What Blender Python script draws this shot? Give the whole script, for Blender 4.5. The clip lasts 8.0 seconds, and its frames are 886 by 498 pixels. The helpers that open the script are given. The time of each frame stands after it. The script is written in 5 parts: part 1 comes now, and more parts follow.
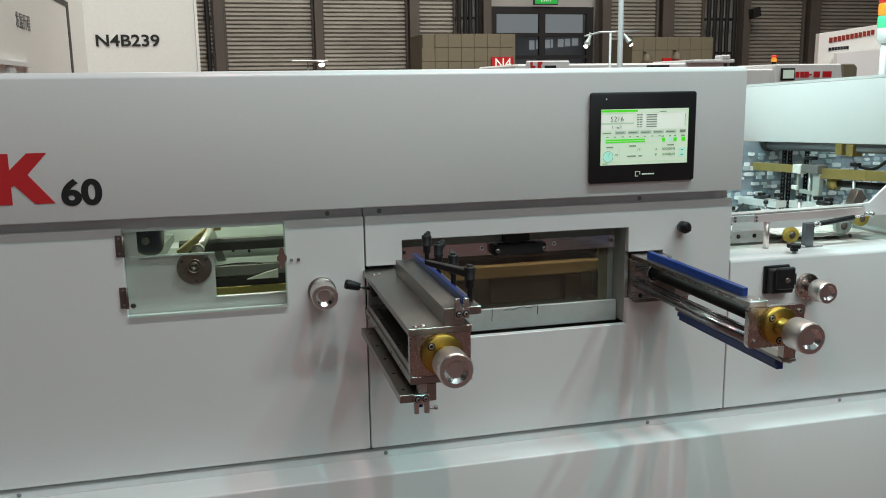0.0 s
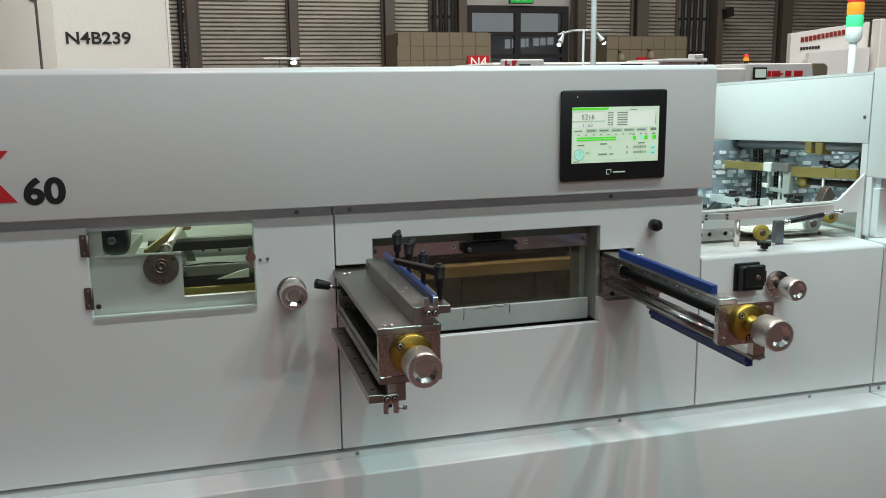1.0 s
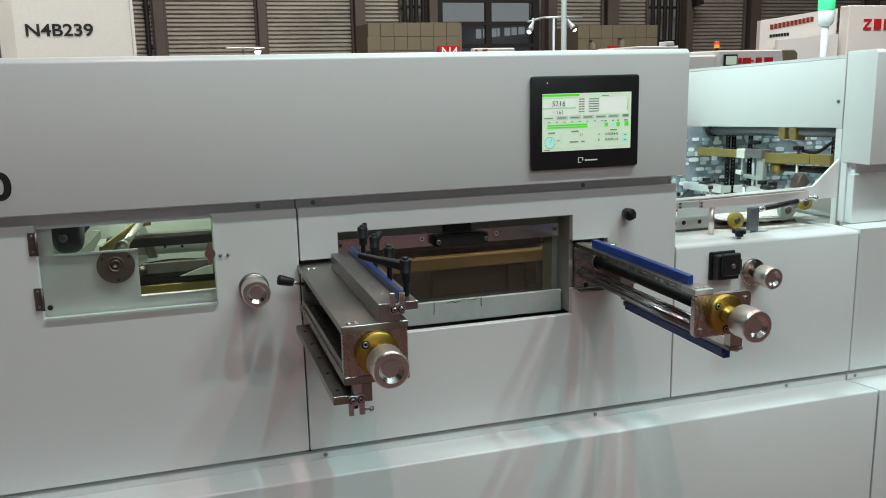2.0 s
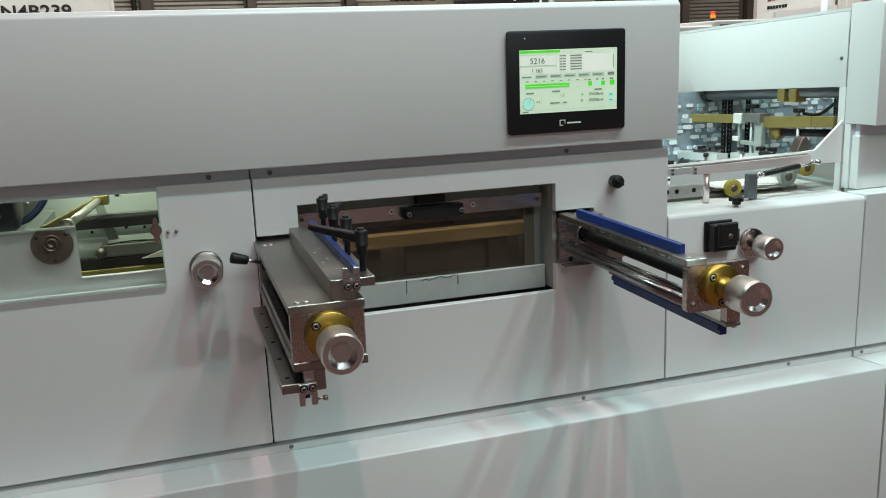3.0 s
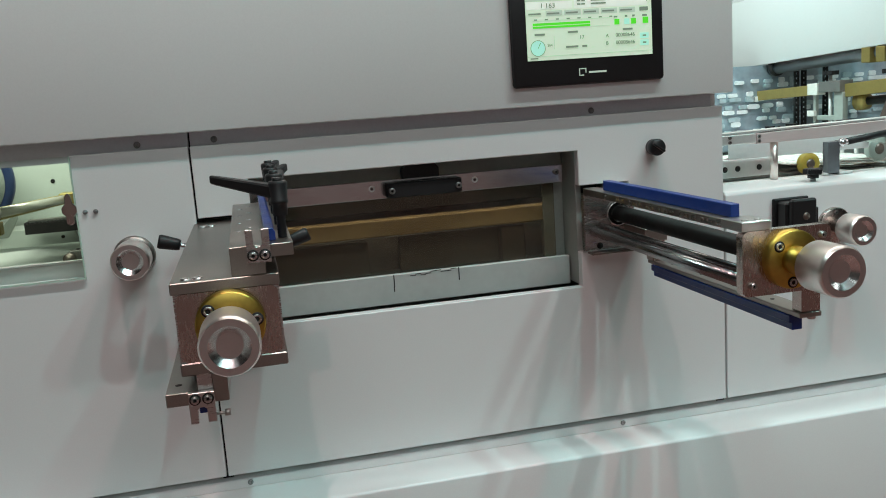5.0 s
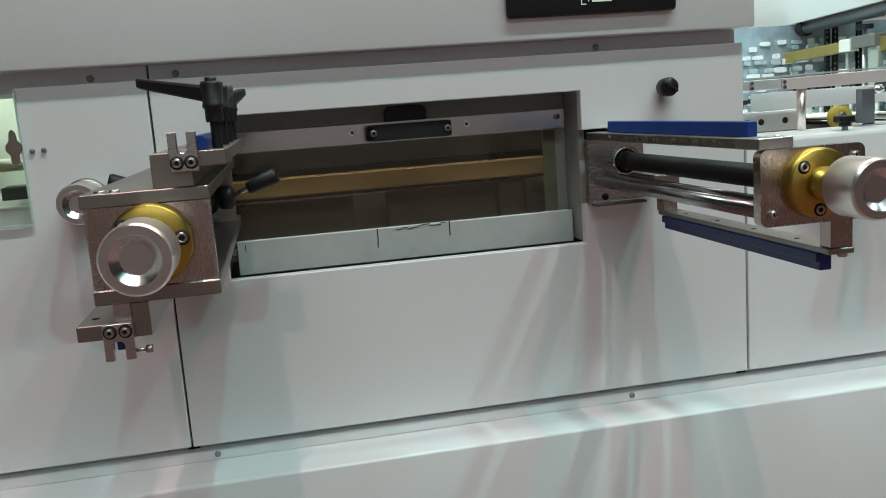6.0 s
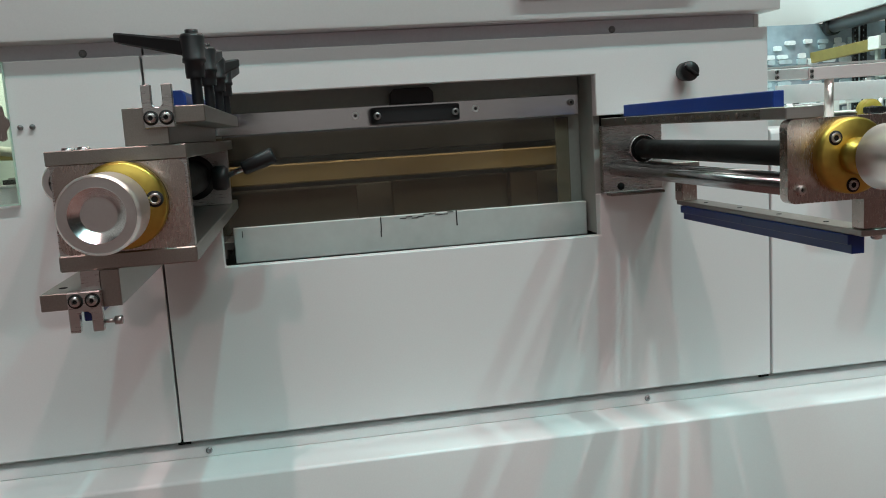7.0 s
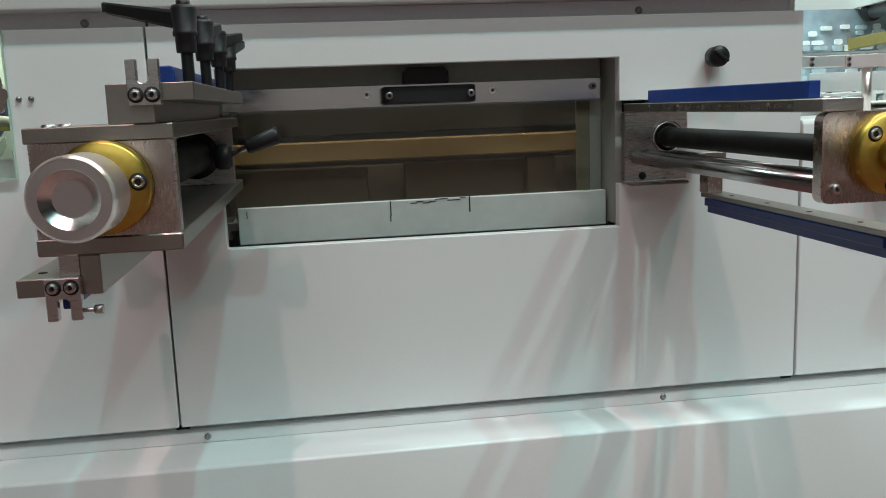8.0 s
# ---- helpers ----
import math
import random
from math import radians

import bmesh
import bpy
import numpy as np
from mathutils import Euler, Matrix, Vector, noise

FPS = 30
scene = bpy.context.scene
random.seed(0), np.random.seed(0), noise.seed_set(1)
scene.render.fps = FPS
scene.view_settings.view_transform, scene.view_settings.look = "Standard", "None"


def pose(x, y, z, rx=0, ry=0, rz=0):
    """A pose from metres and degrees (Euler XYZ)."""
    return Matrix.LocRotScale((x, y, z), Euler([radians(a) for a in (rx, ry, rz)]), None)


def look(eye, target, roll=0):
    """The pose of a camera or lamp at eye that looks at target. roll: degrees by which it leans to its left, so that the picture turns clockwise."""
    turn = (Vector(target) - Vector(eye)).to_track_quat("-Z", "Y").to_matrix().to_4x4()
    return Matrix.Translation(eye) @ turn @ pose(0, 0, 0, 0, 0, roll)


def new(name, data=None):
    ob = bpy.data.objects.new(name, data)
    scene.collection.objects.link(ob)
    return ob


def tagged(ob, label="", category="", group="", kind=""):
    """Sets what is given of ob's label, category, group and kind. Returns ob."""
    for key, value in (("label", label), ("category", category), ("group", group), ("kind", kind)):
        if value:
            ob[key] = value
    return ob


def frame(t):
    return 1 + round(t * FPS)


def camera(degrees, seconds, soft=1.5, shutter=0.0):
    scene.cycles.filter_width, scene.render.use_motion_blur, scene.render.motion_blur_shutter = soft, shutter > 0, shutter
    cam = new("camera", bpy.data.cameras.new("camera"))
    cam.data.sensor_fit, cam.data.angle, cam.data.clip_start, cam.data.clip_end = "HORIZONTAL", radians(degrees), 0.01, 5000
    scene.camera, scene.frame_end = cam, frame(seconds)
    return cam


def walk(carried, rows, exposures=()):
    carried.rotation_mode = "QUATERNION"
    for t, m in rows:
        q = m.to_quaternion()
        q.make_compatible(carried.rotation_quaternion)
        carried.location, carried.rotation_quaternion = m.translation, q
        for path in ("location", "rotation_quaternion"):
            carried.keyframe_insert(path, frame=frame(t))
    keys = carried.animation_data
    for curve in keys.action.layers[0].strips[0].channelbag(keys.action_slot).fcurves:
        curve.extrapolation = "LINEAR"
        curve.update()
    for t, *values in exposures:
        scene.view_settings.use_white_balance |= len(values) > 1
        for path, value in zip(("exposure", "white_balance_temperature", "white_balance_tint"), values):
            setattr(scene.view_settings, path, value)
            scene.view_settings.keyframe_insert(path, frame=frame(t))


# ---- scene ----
cam = camera(54.5, 8.0, soft=1.0)
PATH = [
    (0, (0.168, 0.472, 1.314), (0.641, 2.379, 0.939), -0.8),
    (0.5, (0.176, 0.471, 1.313), (0.669, 2.373, 0.936), -0.7),
    (1, (0.184, 0.48, 1.311), (0.708, 2.372, 0.933), -0.7),
    (1.5, (0.194, 0.5, 1.311), (0.756, 2.38, 0.924), -0.7),
    (3, (0.312, 0.657, 1.247), (0.888, 2.522, 0.812), -2.2),
    (3.5, (0.398, 0.735, 1.214), (0.906, 2.613, 0.751), -3.4),
    (4, (0.485, 0.798, 1.172), (0.903, 2.697, 0.703), -4.7),
    (5.3, (0.539, 0.98, 1.05), (0.966, 2.907, 0.725), -3.9),
    (5.5, (0.549, 1.004, 1.03), (0.975, 2.931, 0.705), -3.8),
    (6, (0.613, 1.045, 0.966), (0.974, 2.985, 0.642), -4.2),
    (6.5, (0.636, 1.072, 0.915), (0.968, 3.025, 0.638), -4.3),
    (7, (0.64, 1.098, 0.913), (0.961, 3.052, 0.634), -3.6),
    (7.5, (0.641, 1.125, 0.912), (0.954, 3.079, 0.62), -2.9),
    (8, (0.664, 1.145, 0.918), (0.931, 3.1, 0.591), -2.2),
]
walk(cam, [(t, look(eye, target, roll)) for t, eye, target, roll in PATH],
     exposures=[(0, -0.4), (1.5, -0.38), (4, -0.36), (5.5, -0.29), (7, -0.14), (8, -0.13)])

# ------------------------------------------------------------------ light
world = bpy.data.worlds.new("hall_air")
scene.world = world
world.use_nodes = True
world.node_tree.nodes["Background"].inputs[0].default_value = (0.75, 0.8, 0.85, 1)
world.node_tree.nodes["Background"].inputs[1].default_value = 0.035


def area_lamp(name, place, target, size, watts, colour, shape="SQUARE", size_y=None, spread=180):
    data = bpy.data.lights.new(name, "AREA")
    data.energy, data.color, data.shape, data.size = watts, colour, shape, size
    if size_y:
        data.size_y = size_y
    data.spread = radians(spread)
    ob = new(name, data)
    ob.matrix_world = look(place, target)
    return ob


# added fill lamps, unseen, high over the aisle and the hall beyond
area_lamp("hall_light", (1.0, -1.5, 8.2), (1.0, 1.2, 0.0), 9.0, 32, (0.78, 1.0, 0.99), "RECTANGLE", 6.0)
# added behind the aisle to brighten the south wall and metal reflections
area_lamp("hall_light", (1.0, -8.0, 8.2), (1.0, -9.5, 0.0), 9.0, 690, (0.88, 1.0, 1.0), "RECTANGLE", 4.0)
area_lamp("hall_light", (3.5, 8.0, 8.4), (3.5, 10.5, 0.0), 9.0, 820, (1.0, 0.97, 0.87), "RECTANGLE", 5.0)
# two more added to lift the booth wall and the fascias
area_lamp("hall_light", (0.6, 4.4, 8.3), (-0.4, 9.0, 1.2), 3.0, 130, (1.0, 0.98, 0.92), "RECTANGLE", 2.0, spread=90)
area_lamp("hall_light", (6.6, 4.4, 8.3), (6.6, 8.4, 1.4), 3.0, 190, (1.0, 0.98, 0.94), "RECTANGLE", 2.0, spread=90)
for place, watts, colour in (
    ((2.0, 1.10, 4.1), 36, (1.0, 0.60, 0.61)),
    ((1.25, 1.00, 4.2), 35, (0.40, 1.0, 0.99)),
    ((0.35, 1.15, 4.1), 34, (1.0, 0.66, 0.66)),
    ((2.75, 1.05, 4.1), 40, (0.50, 1.0, 0.97)),
):
    area_lamp("spot_light", place, (place[0] * 0.6 + 0.3, 2.3, 1.0), 0.035, watts, colour, "DISK")
# unseen spot added over the far side of the machine, brightens the end hood
area_lamp("spot_light", (-0.4, 2.5, 4.2), (1.88, 2.95, 1.10), 0.3, 17.5, (0.70, 1.0, 0.97), "DISK", spread=52)
# unseen fill added inside the machine body over the rollers
area_lamp("inner_strip_light", (0.80, 2.432, 0.968), (0.80, 2.50, 0.82), 0.6, 0.32, (1.0, 0.95, 0.84), "RECTANGLE", 0.03)
# fill added behind the viewing window, its source unseen
area_lamp("window_strip_light", (0.04, 2.98, 1.31), (0.0, 3.14, 0.75), 0.6, 4.2, (0.92, 1.0, 0.82), "RECTANGLE", 0.08)


# ------------------------------------------------------------------ materials
def material(name, colour, rough=0.5, metal=0.0, vary=0.06, scale=6.0, fine=120.0, bump=0.0, stretch=(1, 1, 1),
             rough_vary=0.08, coat=0.0, specular=0.5, emit=None, strength=0.0, dirt=None, dirt_amount=0.0, ior=None):
    m = bpy.data.materials.new(name)
    m.use_nodes = True
    n, l = m.node_tree.nodes, m.node_tree.links
    b = n["Principled BSDF"]
    b.inputs["Metallic"].default_value = metal
    b.inputs["Coat Weight"].default_value = coat
    b.inputs["Specular IOR Level"].default_value = specular
    b.inputs["Coat Roughness"].default_value = 0.22
    if ior:
        b.inputs["IOR"].default_value = ior
    tc, mp = n.new("ShaderNodeTexCoord"), n.new("ShaderNodeMapping")
    mp.inputs["Scale"].default_value = stretch
    l.new(tc.outputs["Object"], mp.inputs["Vector"])
    big, small = n.new("ShaderNodeTexNoise"), n.new("ShaderNodeTexNoise")
    big.inputs["Scale"].default_value, big.inputs["Detail"].default_value = scale, 4
    small.inputs["Scale"].default_value, small.inputs["Detail"].default_value = fine, 3
    l.new(tc.outputs["Object"], big.inputs["Vector"])
    l.new(mp.outputs["Vector"], small.inputs["Vector"])
    add = n.new("ShaderNodeMath")
    add.operation = "ADD"
    l.new(big.outputs["Fac"], add.inputs[0])
    l.new(small.outputs["Fac"], add.inputs[1])
    span = n.new("ShaderNodeMapRange")
    span.inputs["From Min"].default_value, span.inputs["From Max"].default_value = 0.6, 1.4
    span.inputs["To Min"].default_value, span.inputs["To Max"].default_value = 1 - vary, 1 + vary
    l.new(add.outputs[0], span.inputs["Value"])
    mul = n.new("ShaderNodeMix")
    mul.data_type, mul.blend_type = "RGBA", "MULTIPLY"
    mul.inputs["Factor"].default_value = 1.0
    mul.inputs["A"].default_value = (*colour, 1)
    l.new(span.outputs["Result"], mul.inputs["B"])
    out = mul.outputs["Result"]
    if dirt:
        spots, ramp, mix = n.new("ShaderNodeTexNoise"), n.new("ShaderNodeMapRange"), n.new("ShaderNodeMix")
        spots.inputs["Scale"].default_value, spots.inputs["Detail"].default_value = 14, 8
        spots.inputs["Roughness"].default_value = 0.7
        l.new(tc.outputs["Object"], spots.inputs["Vector"])
        ramp.inputs["From Min"].default_value, ramp.inputs["From Max"].default_value = 0.52, 0.75
        ramp.inputs["To Max"].default_value = dirt_amount
        l.new(spots.outputs["Fac"], ramp.inputs["Value"])
        mix.data_type = "RGBA"
        l.new(ramp.outputs["Result"], mix.inputs["Factor"])
        l.new(out, mix.inputs["A"])
        mix.inputs["B"].default_value = (*dirt, 1)
        out = mix.outputs["Result"]
    l.new(out, b.inputs["Base Color"])
    r = n.new("ShaderNodeMapRange")
    r.inputs["From Min"].default_value, r.inputs["From Max"].default_value = 0.6, 1.4
    r.inputs["To Min"].default_value, r.inputs["To Max"].default_value = max(0.02, rough - rough_vary), min(1, rough + rough_vary)
    l.new(add.outputs[0], r.inputs["Value"])
    l.new(r.outputs["Result"], b.inputs["Roughness"])
    if bump:
        bp = n.new("ShaderNodeBump")
        bp.inputs["Strength"].default_value, bp.inputs["Distance"].default_value = bump, 0.001
        l.new(small.outputs["Fac"], bp.inputs["Height"])
        l.new(bp.outputs["Normal"], b.inputs["Normal"])
    if emit:
        b.inputs["Emission Color"].default_value = (*emit, 1)
        b.inputs["Emission Strength"].default_value = strength
    return m


def glass(name, tint, rough=0.02, mirror=0.12, haze=0.0, haze_tint=(0.4, 0.38, 0.34)):
    m = bpy.data.materials.new(name)
    m.use_nodes = True
    n, l = m.node_tree.nodes, m.node_tree.links
    n.remove(n["Principled BSDF"])
    clear, gloss, mix, rim = (n.new("ShaderNodeBsdfTransparent"), n.new("ShaderNodeBsdfGlossy"), n.new("ShaderNodeMixShader"), n.new("ShaderNodeFresnel"))
    clear.inputs["Color"].default_value = (*tint, 1)
    gloss.inputs["Roughness"].default_value = rough
    rim.inputs["IOR"].default_value = 1.3 + mirror
    l.new(rim.outputs[0], mix.inputs[0])
    l.new(clear.outputs[0], mix.inputs[1])
    l.new(gloss.outputs[0], mix.inputs[2])
    # diffuse film paints in the pane's soft reflections, along with its scratches
    if haze:
        film, over, spots, span = n.new("ShaderNodeBsdfDiffuse"), n.new("ShaderNodeMixShader"), n.new("ShaderNodeTexNoise"), n.new("ShaderNodeMapRange")
        film.inputs["Color"].default_value = (*haze_tint, 1)
        spots.inputs["Scale"].default_value, spots.inputs["Detail"].default_value = 11, 6
        span.inputs["From Min"].default_value, span.inputs["From Max"].default_value = 0.3, 0.7
        span.inputs["To Min"].default_value, span.inputs["To Max"].default_value = haze * 0.7, haze * 1.3
        l.new(n.new("ShaderNodeTexCoord").outputs["Object"], spots.inputs["Vector"])
        l.new(spots.outputs["Fac"], span.inputs["Value"])
        l.new(span.outputs["Result"], over.inputs[0])
        l.new(mix.outputs[0], over.inputs[1])
        l.new(film.outputs[0], over.inputs[2])
        mix = over
    l.new(mix.outputs[0], n["Material Output"].inputs["Surface"])
    return m


WHITE = material("white_powder_coat", (0.74, 0.75, 0.745), 0.36, vary=0.03, scale=2.5, fine=420, bump=0.04, coat=0.35)
WHITE_EDGE = material("white_sheet_edge", (0.78, 0.79, 0.78), 0.4, vary=0.03)
GREY_STRIP = material("grey_primer_strip", (0.74, 0.75, 0.80), 0.42, vary=0.05, scale=5, fine=250, bump=0.05)
GAP = material("dark_gap", (0.015, 0.015, 0.015), 0.9)
STEEL = material("brushed_steel", (0.33, 0.305, 0.28), 0.36, 1.0, vary=0.14, scale=9, fine=90, bump=0.12, stretch=(9, 0.6, 9), dirt=(0.25, 0.23, 0.21), dirt_amount=0.35)
STEEL_X = material("brushed_steel_crosswise", (0.55, 0.53, 0.52), 0.3, 1.0, vary=0.07, scale=8, fine=90, bump=0.03, stretch=(0.5, 6, 9), dirt=(0.28, 0.25, 0.23), dirt_amount=0.22)
GUARD_RAIL = material("polished_guard_rail", (0.62, 0.60, 0.61), 0.2, 1.0, vary=0.06, scale=5, fine=50, stretch=(0.5, 3, 3), dirt=(0.25, 0.22, 0.2), dirt_amount=0.15)
PLATE = material("milled_end_plate", (0.50, 0.425, 0.39), 0.26, 1.0, vary=0.1, scale=12, fine=150, bump=0.02, stretch=(5, 1, 1), dirt=(0.25, 0.2, 0.18), dirt_amount=0.3)
ALU = material("turned_aluminium", (0.82, 0.74, 0.70), 0.34, 1.0, vary=0.06, scale=20, fine=260, bump=0.03, stretch=(1, 6, 1), rough_vary=0.04)
ALU_FACE = material("faced_aluminium", (0.66, 0.64, 0.63), 0.3, 1.0, vary=0.03, scale=30, fine=420, rough_vary=0.015)
ALU_PLATE = material("anodised_aluminium_sheet", (0.72, 0.73, 0.72), 0.42, 0.6, vary=0.06, scale=7, fine=200, bump=0.04)
BRASS = material("gold_anodised_metal", (0.50, 0.345, 0.075), 0.40, 1.0, vary=0.12, scale=18, fine=160, bump=0.05)
DULL_BRASS = material("dull_yellow_bar", (0.36, 0.275, 0.09), 0.45, 0.6, vary=0.15, scale=12, fine=130)
GUIDE_ROD = material("dark_polished_rod", (0.34, 0.33, 0.33), 0.22, 1.0, vary=0.08, rough_vary=0.05)
CHROME = material("chrome_rod", (0.66, 0.66, 0.67), 0.24, 1.0, vary=0.05, rough_vary=0.04)
BLACK = material("black_plastic", (0.014, 0.014, 0.015), 0.42, vary=0.15, scale=30, fine=300, bump=0.05, specular=0.32)
RUBBER = material("black_tube_coating", (0.014, 0.015, 0.014), 0.6, specular=0.25, vary=0.2, scale=20, fine=160)
IRON = material("dark_oiled_iron", (0.16, 0.13, 0.115), 0.42, 0.8, vary=0.3, scale=30, fine=200, bump=0.1, dirt=(0.16, 0.09, 0.05), dirt_amount=0.5)
BLUE = material("blue_nylon", (0.008, 0.036, 0.20), 0.34, vary=0.1, scale=20, fine=180, bump=0.04)
RED = material("red_vinyl", (0.55, 0.02, 0.025), 0.4, vary=0.03)
INK = material("black_vinyl", (0.012, 0.012, 0.013), 0.42, vary=0.05)
BROWN = material("brown_laminate_beam", (0.50, 0.375, 0.19), 0.5, vary=0.15, scale=10, fine=60, stretch=(0.6, 4, 4))
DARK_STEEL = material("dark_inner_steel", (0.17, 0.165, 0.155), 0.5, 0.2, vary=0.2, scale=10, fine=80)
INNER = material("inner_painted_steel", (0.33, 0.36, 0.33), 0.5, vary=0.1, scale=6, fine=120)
MINT = material("pale_green_inner_wall", (0.66, 0.70, 0.67), 0.45, vary=0.06, scale=5, fine=160)
ROD_GREY = material("grey_steel_roller", (0.20, 0.22, 0.24), 0.35, 0.6, vary=0.12, scale=12, fine=120)
BLACKENED = material("blackened_plate", (0.022, 0.023, 0.027), 0.5, 0.1, vary=0.25, scale=9, fine=70)
BELT = material("black_toothed_belt", (0.012, 0.012, 0.013), 0.7, vary=0.2, scale=20, fine=200)
PAPER = material("printed_board_stack", (0.72, 0.71, 0.66), 0.6, vary=0.12, scale=18, fine=80, dirt=(0.35, 0.33, 0.28), dirt_amount=0.4)
CARPET = material("dull_red_carpet", (0.20, 0.095, 0.085), 0.95, vary=0.25, scale=3, fine=300, bump=0.4)
CEILING = material("dark_hall_ceiling", (0.12, 0.12, 0.12), 0.9, vary=0.2)
HALL = material("grey_hall_wall", (0.50, 0.48, 0.46), 0.8, vary=0.1, scale=1.5)
SHUTTER = material("galvanised_shutter", (0.47, 0.44, 0.39), 0.42, 0.3, vary=0.25, scale=1.2, fine=30, stretch=(0.1, 1, 1))
COLUMN = material("brown_steel_column", (0.115, 0.095, 0.082), 0.55, vary=0.15, scale=2)
DUCT = material("black_pipe", (0.015, 0.014, 0.014), 0.6, vary=0.2)
KIOSK = material("beige_tiled_kiosk", (0.185, 0.162, 0.11), 0.6, vary=0.1, scale=2)
BOOTH = material("white_booth_board", (0.76, 0.76, 0.73), 0.6, vary=0.05, scale=1.0, fine=40)
FAR_WHITE = material("white_machine_paint", (0.72, 0.73, 0.73), 0.45, vary=0.04, scale=2)
BLUSH = material("rolled_aluminium_rail", (0.62, 0.54, 0.53), 0.45, 0.15, vary=0.06, scale=8, fine=120, stretch=(0.5, 5, 5))
YELLOW = material("yellow_rubber_wheel", (0.42, 0.31, 0.045), 0.5, vary=0.15, scale=20)
FROST = material("mottled_guard_panel", (0.27, 0.34, 0.39), 0.35, vary=0.35, scale=9, fine=30)
DARK_GLASS = glass("smoked_acrylic", (0.76, 0.72, 0.62), 0.06, 0.22, haze=0.04, haze_tint=(0.42, 0.40, 0.36))
CLEAR = glass("clear_acrylic", (0.93, 0.97, 0.94), 0.02, 0.02)
EDGE_GREEN = material("acrylic_cut_edge", (0.45, 0.62, 0.52), 0.25, vary=0.08)
PANE = glass("window_glass", (0.75, 0.78, 0.8), 0.02, 0.3)
SCREEN = material("lit_screen", (0.6, 0.66, 0.58), 0.3, emit=(0.70, 0.98, 0.66), strength=0.5, vary=0.0)
UI_GREEN = material("screen_green", (0.05, 0.5, 0.02), 0.4, emit=(0.10, 0.75, 0.03), strength=0.75, vary=0.0)
UI_TEAL = material("screen_teal", (0.3, 0.6, 0.5), 0.4, emit=(0.40, 0.85, 0.66), strength=0.75, vary=0.0)
UI_DIM = material("screen_dim_text", (0.16, 0.2, 0.16), 0.4, emit=(0.22, 0.30, 0.22), strength=0.5, vary=0.0)
UI_GREY = material("screen_grey", (0.4, 0.45, 0.4), 0.4, emit=(0.40, 0.52, 0.42), strength=0.7, vary=0.0)
UI_WHITE = material("screen_white", (0.8, 0.82, 0.8), 0.4, emit=(0.84, 1.0, 0.79), strength=0.47, vary=0.0)
UI_INK = material("screen_ink", (0.05, 0.08, 0.05), 0.4, emit=(0.06, 0.10, 0.06), strength=0.6, vary=0.0)
LAMP_GLOW = material("lamp_glow", (1, 1, 1), 0.4, emit=(1.0, 0.97, 0.9), strength=5, vary=0.0)
GLOW_RED = material("red_signal_lens", (0.6, 0.03, 0.02), 0.25, emit=(0.9, 0.06, 0.04), strength=0.35, vary=0.0)
GLOW_AMBER = material("amber_signal_lens", (0.8, 0.3, 0.02), 0.25, emit=(1.0, 0.35, 0.05), strength=0.6, vary=0.0)
GLOW_GREEN = material("green_signal_lens", (0.1, 0.6, 0.35), 0.25, emit=(0.03, 0.80, 0.18), strength=0.7, vary=0.0)
GLOW_EXIT = material("exit_sign_face", (0.02, 0.25, 0.05), 0.4, emit=(0.03, 0.55, 0.08), strength=0.6, vary=0.0)


# ------------------------------------------------------------------ building helpers
def box(bm, x0, x1, y0, y1, z0, z1, bevel=0.0, seg=1):
    made = bmesh.ops.create_cube(bm, size=1.0)["verts"]
    bmesh.ops.transform(bm, matrix=Matrix.LocRotScale(((x0 + x1) / 2, (y0 + y1) / 2, (z0 + z1) / 2), None, (x1 - x0, y1 - y0, z1 - z0)), verts=made)
    if bevel:
        edges = list({e for v in made for e in v.link_edges})
        bmesh.ops.bevel(bm, geom=edges, offset=bevel, segments=seg, affect="EDGES", profile=0.5)
    return bm


def axis_matrix(p0, direction):
    return Matrix.Translation(p0) @ Vector(direction).to_track_quat("Z", "Y").to_matrix().to_4x4()


def lathe(bm, profile, p0, direction, seg=40):
    """Turned body: profile of (height along the axis, radius)."""
    m = axis_matrix(p0, direction)
    rings = []
    for h, r in profile:
        if r < 1e-6:
            rings.append([bm.verts.new(m @ Vector((0, 0, h)))])
        else:
            rings.append([bm.verts.new(m @ Vector((r * math.cos(a), r * math.sin(a), h))) for a in (2 * math.pi * k / seg for k in range(seg))])
    for a, b in zip(rings, rings[1:]):
        for k in range(seg):
            j = (k + 1) % seg
            if len(a) == 1 and len(b) == 1:
                continue
            if len(a) == 1:
                bm.faces.new((a[0], b[j], b[k]))
            elif len(b) == 1:
                bm.faces.new((a[k], a[j], b[0]))
            else:
                bm.faces.new((a[k], a[j], b[j], b[k]))
    return bm


def rod(bm, p0, p1, r, r2=None, seg=20, bevel=0.0):
    d = Vector(p1) - Vector(p0)
    h, r2 = d.length, r if r2 is None else r2
    if bevel:
        prof = [(0, 0), (0, r - bevel), (bevel, r), (h - bevel, r2), (h, r2 - bevel), (h, 0)]
    else:
        prof = [(0, 0), (0, r), (h, r2), (h, 0)]
    return lathe(bm, prof, p0, d, seg)


